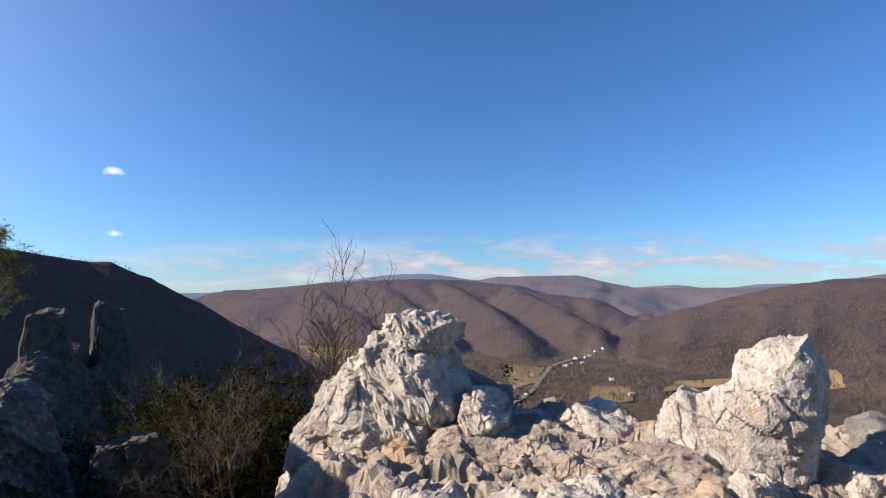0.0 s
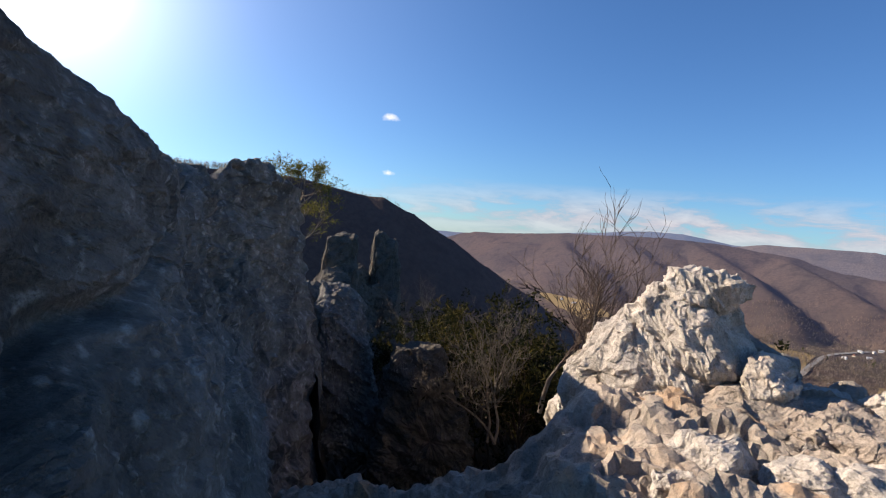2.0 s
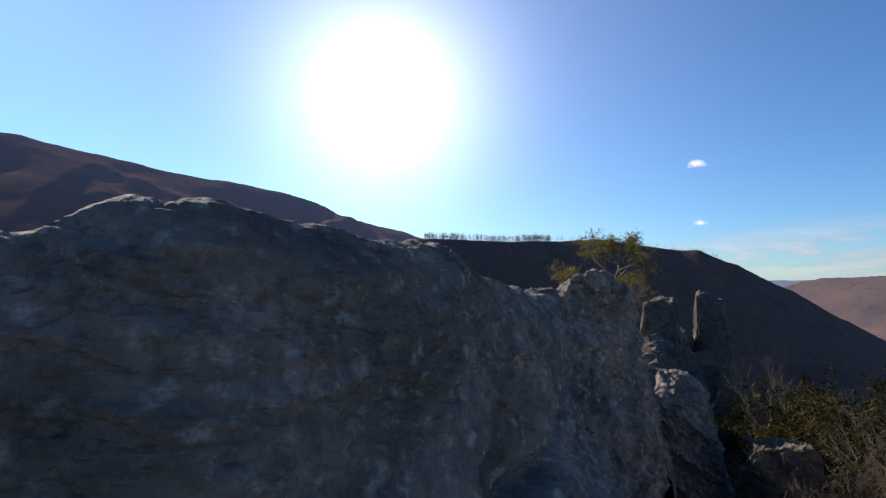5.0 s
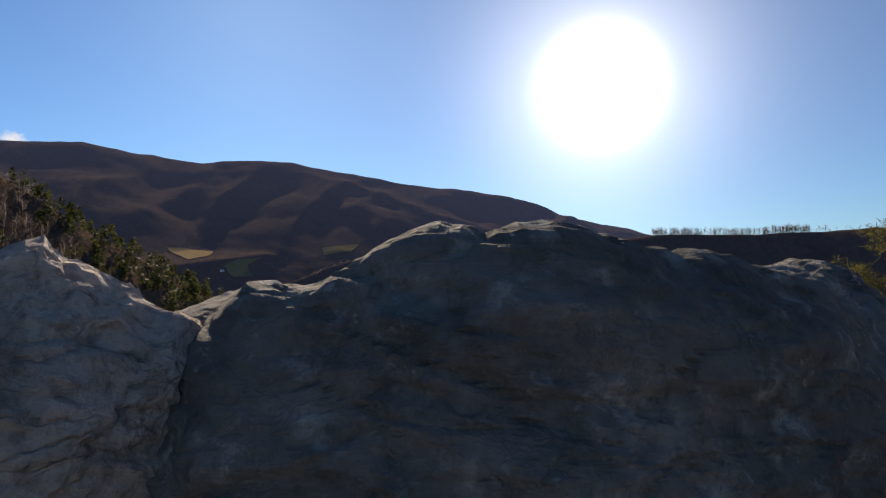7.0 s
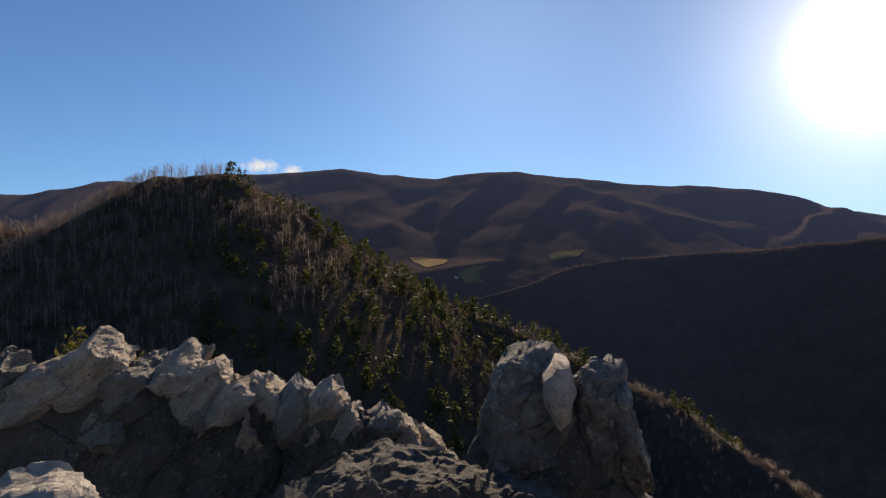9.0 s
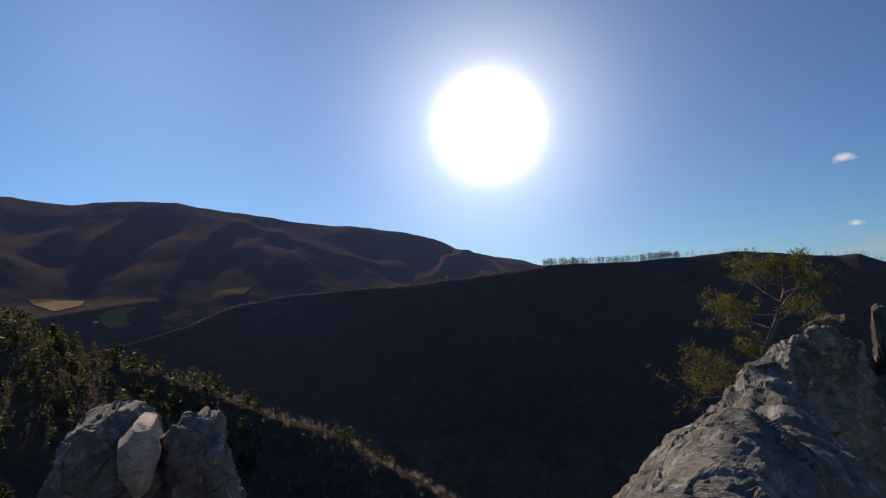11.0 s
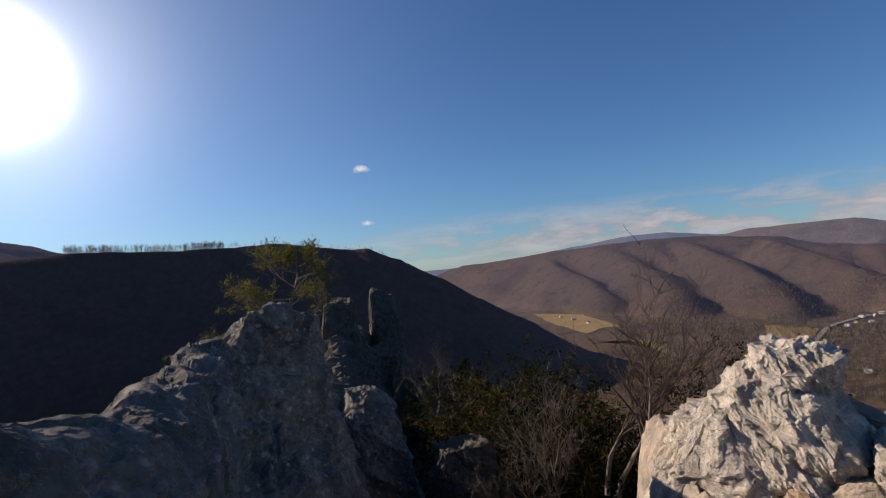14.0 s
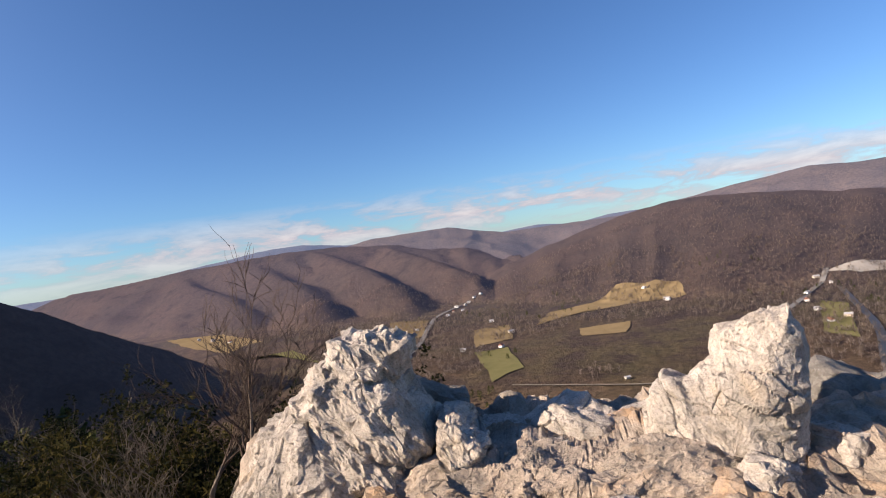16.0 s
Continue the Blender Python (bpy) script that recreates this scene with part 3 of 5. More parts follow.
def build_wall():
    """The sharp crest that runs out to the blocky fin, its shaded face towards us."""
    line = spline([(-2.59, 1.65, -0.336), (-2.09, 1.37, 0.042), (-1.67, 1.18, 0.340), (-1.47, 1.19, 0.385), (-1.36, 1.14, 0.405), (-1.25, 1.17, 0.461), (-1.07, 1.18, 0.483),
                   (-0.94, 1.29, 0.467), (-0.68, 1.52, 0.435), (-0.49, 1.87, 0.416), (-0.18, 2.17, 0.295), (0.13, 2.78, 0.221), (0.45, 3.39, 0.145), (0.70, 3.99, 0.199),
                   (1.07, 4.44, 0.146), (1.23, 4.62, 0.243), (1.33, 4.71, 0.316), (1.68, 4.97, 0.271), (2.10, 5.24, 0.168), (2.34, 5.47, 0.167), (2.45, 5.58, -0.283), (2.50, 5.64, -1.2), (2.54, 5.70, -2.6)], 2400)
    line = line[np.concatenate([np.arange(0, 900, 3), np.arange(900, 2400, 6)])]
    tan = np.gradient(line[:, :2], axis=0)
    tan /= np.linalg.norm(tan, axis=1, keepdims=True)
    for k in range(30):
        tan[1:-1] = (tan[:-2] + tan[1:-1] * 2 + tan[2:]) / 4
    tan /= np.linalg.norm(tan, axis=1, keepdims=True)
    side = np.stack([tan[:, 1], -tan[:, 0]], 1)
    prof = spline([(-0.95, -4.5), (-0.70, -2.4), (-0.46, -1.0), (-0.30, -0.40), (-0.17, -0.11), (-0.07, -0.02), (0.0, 0.0), (0.06, -0.02), (0.12, -0.09), (0.17, -0.24),
                   (0.20, -0.48), (0.25, -0.75), (0.40, -1.0), (0.55, -1.30), (0.62, -1.8), (0.75, -3.2)], 1600)
    crown = np.abs(prof[:, 1]) < 0.55
    near_face = (prof[:, 0] > 0) & (prof[:, 1] > -1.2) & (np.arange(1600) % 2 == 0)
    prof = prof[crown | near_face | (np.arange(1600) % 9 == 0)]
    wide = np.interp(line[:, 1], [1.2, 2.0, 4.0, 4.6, 5.3], [1.0, 1.0, 1.0, 1.15, 1.1])[:, None]
    near = np.interp(line[:, 1], [1.2, 1.7, 2.6, 3.8, 4.6, 5.3], [1.0, 1.0, 1.2, 1.0, 0.62, 0.5])[:, None]
    wide = np.where(prof[None, :, 0] > 0, near * wide, wide)
    xy = line[:, None, :2] + side[:, None] * (prof[None, :, :1] * wide[..., None])
    z = line[:, None, 2] + prof[None, :, 1]
    # the blocky end has a flat top
    z = z + 0.10 * smooth(4.35, 4.75, line[:, 1])[:, None] * np.exp(-(((prof[None, :, 0] - 0.09) / 0.075) ** 2))
    p = np.concatenate([xy, z[..., None]], -1)
    n = grid_normals(p)
    if n[320, np.argmax(prof[:, 1]), 2] < 0:
        n = -n
    flat = p.reshape(-1, 3)
    wear = 0.045 * fbm(flat * 4.0, 6, 75, 0.62) - 0.030 * np.abs(fbm(flat * (7.0, 7.0, 14.0), 4, 76))
    wear -= wear.mean()
    close = flat[:, 1] < 2.6
    wear[close] += rock_relief(flat[close], 77, (0.26, 0.34, 0.08), 0.022, (12, 6, 30))
    # a slanting recess across the near face, over a bulge
    lip = np.interp(flat[:, 1], [1.0, 1.38, 1.54, 1.79, 2.2, 2.5], [-0.66, -0.52, -0.47, -0.40, -0.35, -0.16]) + 0.05 * fbm(flat * 5.0, 3, 78)
    over = flat[:, 2] - lip
    face = np.tile(smooth(0.08, 0.16, prof[:, 0]), len(line)) * smooth(1.0, 1.25, flat[:, 1]) * (1 - smooth(2.3, 2.8, flat[:, 1]))
    wear += face * (0.055 * smooth(0.01, -0.10, over) * smooth(-0.6, -0.3, over) - 0.07 * np.exp(-(((over - 0.01) / 0.035) ** 2)) + 0.09 * fbm(flat * 2.2, 5, 79, 0.6))
    q = flat + n.reshape(-1, 3) * (rock_relief(flat, 71, (0.34, 0.42, 0.20), 0.085, (25, 10, 30)) * np.interp(flat[:, 1], [1.3, 2.0, 3.4], [0.0, 0.3, 1.0])
                                       + wear)[:, None]
    faces = grid_faces(*z.shape)
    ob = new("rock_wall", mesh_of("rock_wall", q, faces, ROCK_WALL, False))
    tagged(ob, "grey lichened quartzite crest, darkened in colour for its shaded face, with a blocky end", "rock", "rocks of the crag")


build_wall()


def build_spine():
    """The low broken spine of rock that joins the fin to the far pillars."""
    line = spline([(2.3, 5.3, -1.2), (3.0, 6.6, -1.15), (3.9, 8.0, -1.2), (6.0, 11.2, -1.9), (9.0, 15.6, -2.6), (14.0, 23.5, -3.2), (20.5, 33.5, -3.4), (27.5, 41.0, -4.0)], 420)
    tan = np.gradient(line[:, :2], axis=0)
    tan /= np.linalg.norm(tan, axis=1, keepdims=True)
    side = np.stack([tan[:, 1], -tan[:, 0]], 1)
    prof = spline([(-1.6, -7.0), (-1.0, -3.0), (-0.6, -1.0), (-0.25, -0.15), (0.0, 0.0), (0.25, -0.2), (0.5, -1.2), (0.8, -3.0), (1.3, -7.0)], 90)
    wide = np.linspace(0.7, 2.2, len(line))
    xy = line[:, None, :2] + side[:, None] * (prof[None, :, :1] * wide[:, None, None])
    p = np.concatenate([xy, (line[:, None, 2] + prof[None, :, 1])[..., None]], -1)
    n = grid_normals(p)
    if n[200, 45, 2] < 0:
        n = -n
    flat = p.reshape(-1, 3)
    q = flat + n.reshape(-1, 3) * (rock_relief(flat, 91, (0.8, 1.0, 0.6), 0.25, (25, 10, 30)) * np.interp(flat[:, 1], [5.5, 20], [0.5, 1.6]))[:, None]
    ob = new("rock_spine", mesh_of("rock_spine", q, grid_faces(*p.shape[:2]), ROCK_SHADE, False))
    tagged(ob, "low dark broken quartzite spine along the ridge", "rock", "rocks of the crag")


build_spine()


def build_bedrock():
    """The broken rock floor of the summit."""
    xs, ys = np.arange(-7.5, 6.6, 0.038), np.arange(-4.0, 6.2, 0.038)
    x, y = np.meshgrid(xs, ys, indexing="ij")
    flat = np.stack([x.ravel(), y.ravel(), 0 * x.ravel()], 1)
    z = -1.17 - 0.10 * smooth(0.5, 3.0, np.hypot(x, y)) + 0.02 * x
    # the gully between the wall and the pale rocks
    gully = smooth(0.0, 0.9, (y - 0.95) - 0.62 * (x - 1.0)) * smooth(0.2, 1.4, x)
    z = z - (0.62 + 2.2 * smooth(3.6, 5.8, np.hypot(x, y))) * gully
    # the drop behind the crest
    drop = smooth(0.1, 1.0, (y - 1.9) - 1.62 * (x + 0.75)) * smooth(-2.6, -1.7, x)
    z = z - 4.5 * drop
    z = z + 0.35 * smooth(-1.5, -3.0, x) * smooth(0.8, 2.0, y)
    for bound in (x - xs[0], xs[-1] - x, y - ys[0], ys[-1] - y):
        z = z - 5.0 * (1 - smooth(0.0, 1.3, bound + 0.5 * fbm(flat * 1.3, 2, 6).reshape(x.shape))) ** 2
    flat[:, 2] = z.ravel()
    rise = rock_relief(flat * (1, 1, 0.4), 33, (0.42, 0.30, 0.25), 0.13, (10, 30, 55))
    flat[:, 2] += rise
    n = grid_normals(flat.reshape(*x.shape, 3)).reshape(-1, 3)
    flat[:, :2] += n[:, :2] * 0.35 * rise[:, None]
    ob = new("rock_floor", mesh_of("rock_floor", flat, grid_faces(*x.shape), ROCK_LEDGE, False))
    tagged(ob, "broken pale quartzite bedrock with ochre stains", "bedrock", kind="structure")


build_bedrock()

star_rock("rock", (4.34, 2.28), -88.0, [(-1.08, -2.2), (-1.04, -1.45), (-0.86, -1.0), (-0.55, -0.74), (-0.28, -0.62), (-0.16, -0.38), (-0.02, -0.31), (0.14, -0.36),
          (0.35, -0.33), (0.51, -0.41), (0.48, -0.62), (0.55, -0.84), (0.86, -1.08), (0.84, -1.6), (0.45, -2.2)], 0.50, 0.55, 2,
          "pale jagged quartzite crag leaning over the gully", cell=(0.40, 0.30, 0.15), amp=0.06, dip=(40, 52, -20), turns=400, rings=200, chips=10, bite=0.15, splits=[(20, 78, 0.05)])
# the slabs that the crag has split into, dipping away from the gully
CRAG = ((4.34, 2.28), -88.0)
for k, (outline, front, back, label) in enumerate((
        ([(-0.02, -0.19), (0.12, -0.17), (0.40, -0.21), (0.55, -0.28), (0.52, -0.40), (0.40, -0.52), (0.15, -0.52), (-0.06, -0.40)], 0.50, 0.25, "white blocky head of the crag"),
        ([(-0.28, -0.42), (-0.03, -0.34), (0.20, -0.44), (0.41, -0.50), (0.62, -0.80), (0.70, -0.94), (0.52, -1.04), (0.20, -0.90), (-0.06, -0.72), (-0.32, -0.58)], 0.60, 0.1, "broad white slab under the head of the crag"),
        ([(-0.24, -0.66), (-0.02, -0.68), (0.28, -0.90), (0.46, -1.03), (0.47, -1.14), (0.26, -1.22), (-0.06, -1.06), (-0.26, -0.86)], 0.66, 0.1, "pale dipping slab low on the crag"),
        ([(-0.72, -1.08), (-0.52, -0.80), (-0.28, -0.60), (-0.14, -0.66), (0.04, -0.92), (0.18, -1.16), (0.10, -1.45), (-0.74, -1.5)], 0.70, 0.1, "pale ribbed buttress at the foot of the crag"),
        ([(0.68, -0.80), (0.82, -0.79), (1.02, -0.93), (0.96, -1.10), (0.74, -1.06)], 0.62, 0.1, "pale wedge-shaped block beside the crag"))):
    star_rock("rock_slab", *CRAG, outline, front, back, 140 + 7 * k, label, cell=(0.26, 0.20, 0.10) if k != 3 else (0.10, 0.30, 0.34), amp=0.044 if k != 3 else 0.055, dip=(40, 52, -20) if k != 3 else (8, 24, 0),
              turns=280, rings=130, box=0.40, group="slabs of the crag", chips=9, bite=0.10, splits=[(38, 36, 0.22), (95, 20, 0.12)])
star_rock("rock", *CRAG, [(0.20, -1.16), (0.44, -1.02), (0.72, -0.97), (0.98, -1.03), (1.30, -0.99), (1.62, -1.06), (2.05, -1.02), (2.5, -1.12), (2.75, -1.25), (2.8, -1.8), (0.2, -1.8)], 0.86, 0.3, 181,
          "fractured ochre-stained quartzite ledge in front of the blocks", ROCK_LEDGE, cell=(0.17, 0.30, 0.20), amp=0.07, dip=(6, 24, 10), turns=420, rings=170, box=0.36, splits=[(40, 50, 0.12)])
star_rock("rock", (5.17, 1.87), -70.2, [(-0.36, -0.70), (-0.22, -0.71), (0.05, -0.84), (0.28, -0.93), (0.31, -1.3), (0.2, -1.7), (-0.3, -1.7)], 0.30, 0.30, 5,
          "quartzite wedge behind the crag, grey in colour for its shade", ROCK_GREY, amp=0.04, chips=12, bite=0.2)
star_rock("rock", (4.22, -0.33), -104.2, [(-0.58, -0.92), (-0.41, -0.69), (-0.29, -0.73), (-0.10, -0.62), (-0.07, -0.45), (0.12, -0.34), (0.36, -0.29), (0.43, -0.47), (0.42, -0.81),
          (0.36, -1.09), (0.38, -1.38), (0.50, -1.75), (-0.42, -1.75), (-0.56, -1.23)], 0.34, 0.32, 8, "white leaning quartzite tooth with ochre stain at its foot",
          cell=(0.30, 0.34, 0.16), amp=0.045, dip=(15, -40, 20), turns=400, rings=180, chips=6, bite=0.10)
star_rock("rock", (4.62, 0.76), -108.6, [(-0.43, -1.16), (-0.19, -0.97), (0.01, -0.86), (0.18, -0.92), (0.38, -1.03), (0.48, -1.16), (0.42, -1.6), (-0.43, -1.6)], 0.32, 0.30, 12,
          "white angular quartzite block on the ledge", amp=0.045, chips=14, bite=0.2)
star_rock("rock", (4.66, 1.30), -106.5, [(-0.40, -1.13), (-0.10, -1.02), (0.26, -0.99), (0.42, -1.11), (0.36, -1.5), (-0.3, -1.5)], 0.30, 0.30, 14, "pale flat quartzite ledge block", amp=0.045, chips=14, bite=0.25)
star_rock("rock", (4.70, 0.22), -95.5, [(-0.16, -1.18), (-0.10, -1.03), (0.09, -1.02), (0.22, -1.1), (0.22, -1.5), (-0.14, -1.5)], 0.22, 0.22, 16, "small pale quartzite block", amp=0.03,
          turns=180, rings=70)
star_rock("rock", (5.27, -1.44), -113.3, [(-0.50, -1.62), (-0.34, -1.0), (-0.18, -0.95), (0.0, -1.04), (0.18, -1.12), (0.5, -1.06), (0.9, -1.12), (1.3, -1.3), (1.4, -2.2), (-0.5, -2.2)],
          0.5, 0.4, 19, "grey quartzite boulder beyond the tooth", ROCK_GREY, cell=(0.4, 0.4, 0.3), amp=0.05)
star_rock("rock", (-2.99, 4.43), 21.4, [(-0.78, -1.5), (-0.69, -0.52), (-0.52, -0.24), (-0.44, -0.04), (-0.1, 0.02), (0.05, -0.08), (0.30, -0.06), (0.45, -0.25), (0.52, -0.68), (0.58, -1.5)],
          0.40, 0.34, 22, "split quartzite stub coloured dark for shade", ROCK_SHADE, cell=(0.30, 0.40, 0.5), amp=0.05, dip=(5, 12, 25), turns=300, rings=140, chips=14, bite=0.25, splits=[(-60, 25, 0.3)])


def slab(at, yaw, u, z, length, thick, angle, front, back, seed, label, mat=None, group="tilted slabs"):
    """One tilted, split slab standing in a row."""
    c, d = math.cos(radians(angle)), math.sin(radians(angle))
    rng = random.Random(seed)
    out = []
    for a, b in ((-1.0, -0.7), (-0.6, -1.0), (0.5, -1.0), (0.95, -0.8), (1.0, 0.3), (0.8, 0.95), (0.1, 1.05), (-0.7, 0.9)):
        p, q = a * length * rng.uniform(0.85, 1.1), b * thick * rng.uniform(0.8, 1.15)
        out.append((p * c - q * d, z + p * d + q * c))
    x, y = at[0] + u * math.cos(radians(yaw)), at[1] + u * math.sin(radians(yaw))
    return star_rock("rock_slab", (x, y), yaw + rng.uniform(-14, 14), out, front, back, seed, label, mat or ROCK_GREY, cell=(0.22, 0.24, 0.09), amp=0.03, dip=(10, -angle, 20),
                     turns=150, rings=70, box=0.42, group=group, chips=20, bite=0.38,
                     splits=[(-58 + rng.uniform(-14, 12), 32 + rng.uniform(-14, 16), rng.uniform(0.4, 0.75))])


# Darkened blocks, pink flake and pale edge put lit and shaded sides into colour.
STUB = ((-2.99, 4.43), 21.4)
star_rock("rock", *STUB, [(-0.46, 0.05), (-0.40, 0.14), (-0.21, 0.19), (-0.03, 0.16), (0.04, 0.06), (0.05, -0.3), (-0.05, -0.7), (-0.58, -0.7), (-0.54, -0.2)], 0.42, 0.30, 201,
          "grey flat-topped quartzite block split off the stub", ROCK_WALL, cell=(0.20, 0.26, 0.24), amp=0.055, dip=(25, 22, 25), turns=240, rings=110, box=0.42, group="blocks of the stub", chips=14, bite=0.16,
          splits=[(-80, 20, 0.2)])
star_rock("rock", *STUB, [(0.07, 0.04), (0.21, 0.09), (0.38, 0.05), (0.46, -0.06), (0.50, -0.25), (0.57, -0.75), (0.16, -0.75), (0.08, -0.3)], 0.36, 0.30, 203,
          "grey quartzite block with a lit edge on the stub", ROCK_WALL, cell=(0.16, 0.24, 0.24), amp=0.055, dip=(25, -22, 25), turns=240, rings=110, box=0.42, group="blocks of the stub", chips=14, bite=0.16,
          splits=[(-75, 15, 0.25)])
star_rock("rock_slab", *STUB, [(-0.14, 0.06), (-0.05, 0.15), (0.03, 0.12), (0.07, -0.05), (0.03, -0.22), (-0.03, -0.28), (-0.12, -0.12)], 0.64, 0.02, 205,
          "smooth pinkish lit flake on the stub", ROCK_PINK, cell=(0.2, 0.2, 0.2), amp=0.012, turns=140, rings=60, box=0.4, group="blocks of the stub", splits=[(-110, 20, 0.15)])
slab(*STUB, -0.36, -0.22, 0.18, 0.13, 70, 0.44, 0.05, 207, "small grey flake on the stub", group="blocks of the stub")
slab(*STUB, 0.42, -0.55, 0.30, 0.14, 105, 0.30, 0.20, 209, "pale splintered edge of the stub", ROCK_PALE, group="blocks of the stub")
# Dark ledges under paler slabs put shade and sunlit tops into the colour.
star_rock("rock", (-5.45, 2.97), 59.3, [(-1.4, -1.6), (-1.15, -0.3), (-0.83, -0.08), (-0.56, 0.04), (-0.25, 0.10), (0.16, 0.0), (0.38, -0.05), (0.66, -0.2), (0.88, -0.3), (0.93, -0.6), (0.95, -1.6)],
          0.34, 0.3, 26, "long quartzite ledge coloured dark for shade under tilted slabs", ROCK_SHADE, cell=(0.26, 0.38, 0.44), amp=0.06, dip=(10, 38, 60), turns=360, rings=150)
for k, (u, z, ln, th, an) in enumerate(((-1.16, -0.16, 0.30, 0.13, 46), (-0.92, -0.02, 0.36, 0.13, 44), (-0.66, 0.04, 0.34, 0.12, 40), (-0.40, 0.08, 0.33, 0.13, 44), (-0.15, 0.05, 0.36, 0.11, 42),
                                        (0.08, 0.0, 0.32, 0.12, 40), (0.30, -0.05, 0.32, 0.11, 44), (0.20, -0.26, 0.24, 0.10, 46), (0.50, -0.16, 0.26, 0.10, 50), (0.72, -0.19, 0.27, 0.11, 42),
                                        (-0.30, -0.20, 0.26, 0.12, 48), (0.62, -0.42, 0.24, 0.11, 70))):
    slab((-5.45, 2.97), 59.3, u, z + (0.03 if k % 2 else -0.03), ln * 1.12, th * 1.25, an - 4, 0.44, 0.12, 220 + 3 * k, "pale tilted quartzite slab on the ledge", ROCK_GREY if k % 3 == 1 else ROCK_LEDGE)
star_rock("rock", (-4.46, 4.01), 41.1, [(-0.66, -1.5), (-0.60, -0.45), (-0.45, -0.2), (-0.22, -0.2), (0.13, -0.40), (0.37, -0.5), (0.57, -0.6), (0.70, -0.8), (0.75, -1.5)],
          0.30, 0.25, 31, "quartzite ledge coloured dark for shade under knobby slabs", ROCK_SHADE, cell=(0.18, 0.30, 0.34), amp=0.05, dip=(10, 30, 40), turns=300, rings=130)
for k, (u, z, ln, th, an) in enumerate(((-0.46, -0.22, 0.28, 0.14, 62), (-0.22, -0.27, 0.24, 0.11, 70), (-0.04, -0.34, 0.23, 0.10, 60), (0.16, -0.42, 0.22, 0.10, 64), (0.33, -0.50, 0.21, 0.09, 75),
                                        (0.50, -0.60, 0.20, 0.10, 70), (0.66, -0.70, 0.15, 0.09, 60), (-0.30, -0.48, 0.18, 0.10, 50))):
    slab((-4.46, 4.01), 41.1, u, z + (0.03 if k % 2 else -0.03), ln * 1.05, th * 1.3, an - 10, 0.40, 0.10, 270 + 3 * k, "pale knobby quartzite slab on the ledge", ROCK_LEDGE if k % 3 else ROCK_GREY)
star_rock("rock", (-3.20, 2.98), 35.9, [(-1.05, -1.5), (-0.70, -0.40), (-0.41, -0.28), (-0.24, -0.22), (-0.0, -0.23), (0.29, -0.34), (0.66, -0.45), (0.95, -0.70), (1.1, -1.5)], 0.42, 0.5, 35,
          "low lichened quartzite hump coloured dark for shade", ROCK_SHADE, amp=0.06)
star_rock("rock", (-2.85, 1.26), 64.6, [(-0.34, -0.9), (-0.22, 0.10), (-0.14, 0.22), (-0.06, 0.24), (-0.0, 0.22), (0.04, 0.16), (0.06, 0.08), (0.15, 0.04), (0.25, -0.1), (0.30, -0.9)], 0.20, 0.25, 38,
          "pale rounded quartzite block", amp=0.03, cell=(0.2, 0.2, 0.14), turns=240, rings=110)
star_rock("rock", (-2.46, 1.42), 50.6, [(-0.36, -0.9), (-0.28, 0.06), (-0.16, 0.13), (-0.06, 0.12), (0.04, 0.12), (0.16, 0.06), (0.25, -0.1), (0.30, -0.9)], 0.16, 0.2, 41,
          "pale rounded quartzite ledge", amp=0.025, cell=(0.2, 0.2, 0.14), turns=240, rings=110)
star_rock("rock", (-1.59, 1.05), 42.5, [(-0.52, -0.8), (-0.34, 0.28), (-0.19, 0.38), (-0.08, 0.43), (-0.04, 0.455), (0.0, 0.44), (0.05, 0.41), (0.08, 0.375), (0.12, 0.35), (0.14, 0.28),
          (0.16, 0.1), (0.2, -0.8)], 0.15, 0.10, 44, "rough pinkish sunlit quartzite knob on the crest", ROCK_PINK, amp=0.024, cell=(0.10, 0.10, 0.055), turns=360, rings=170)
# the pillars farther along the ridge, back-lit shade put into their dark colour
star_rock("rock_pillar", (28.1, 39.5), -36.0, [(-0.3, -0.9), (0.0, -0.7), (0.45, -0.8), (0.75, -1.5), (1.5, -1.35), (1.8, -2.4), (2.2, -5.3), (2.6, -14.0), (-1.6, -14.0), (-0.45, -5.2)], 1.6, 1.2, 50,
          "dark quartzite pillar with one lit edge", ROCK_SHADE, cell=(0.8, 0.8, 2.4), amp=0.22, turns=180, rings=100, box=0.36)
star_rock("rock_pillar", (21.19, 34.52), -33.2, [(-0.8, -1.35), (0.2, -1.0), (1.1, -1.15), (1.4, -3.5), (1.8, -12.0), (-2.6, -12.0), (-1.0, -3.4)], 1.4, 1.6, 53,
          "dark blocky quartzite pillar on the ridge", ROCK_SHADE, cell=(1.0, 1.0, 2.0), amp=0.25, turns=200, rings=110, box=0.42, chips=6, bite=0.06)
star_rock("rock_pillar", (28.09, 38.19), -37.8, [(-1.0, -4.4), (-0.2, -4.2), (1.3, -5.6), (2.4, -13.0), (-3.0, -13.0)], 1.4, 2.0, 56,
          "dark quartzite pillar on the ridge", ROCK_SHADE, cell=(1.0, 1.0, 2.0), amp=0.25, turns=200, rings=110, box=0.45, chips=10, bite=0.2)
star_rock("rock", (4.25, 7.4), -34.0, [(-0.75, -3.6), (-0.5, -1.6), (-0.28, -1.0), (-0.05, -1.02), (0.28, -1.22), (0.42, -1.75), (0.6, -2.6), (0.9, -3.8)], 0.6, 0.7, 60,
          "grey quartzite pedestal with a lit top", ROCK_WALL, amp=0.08)
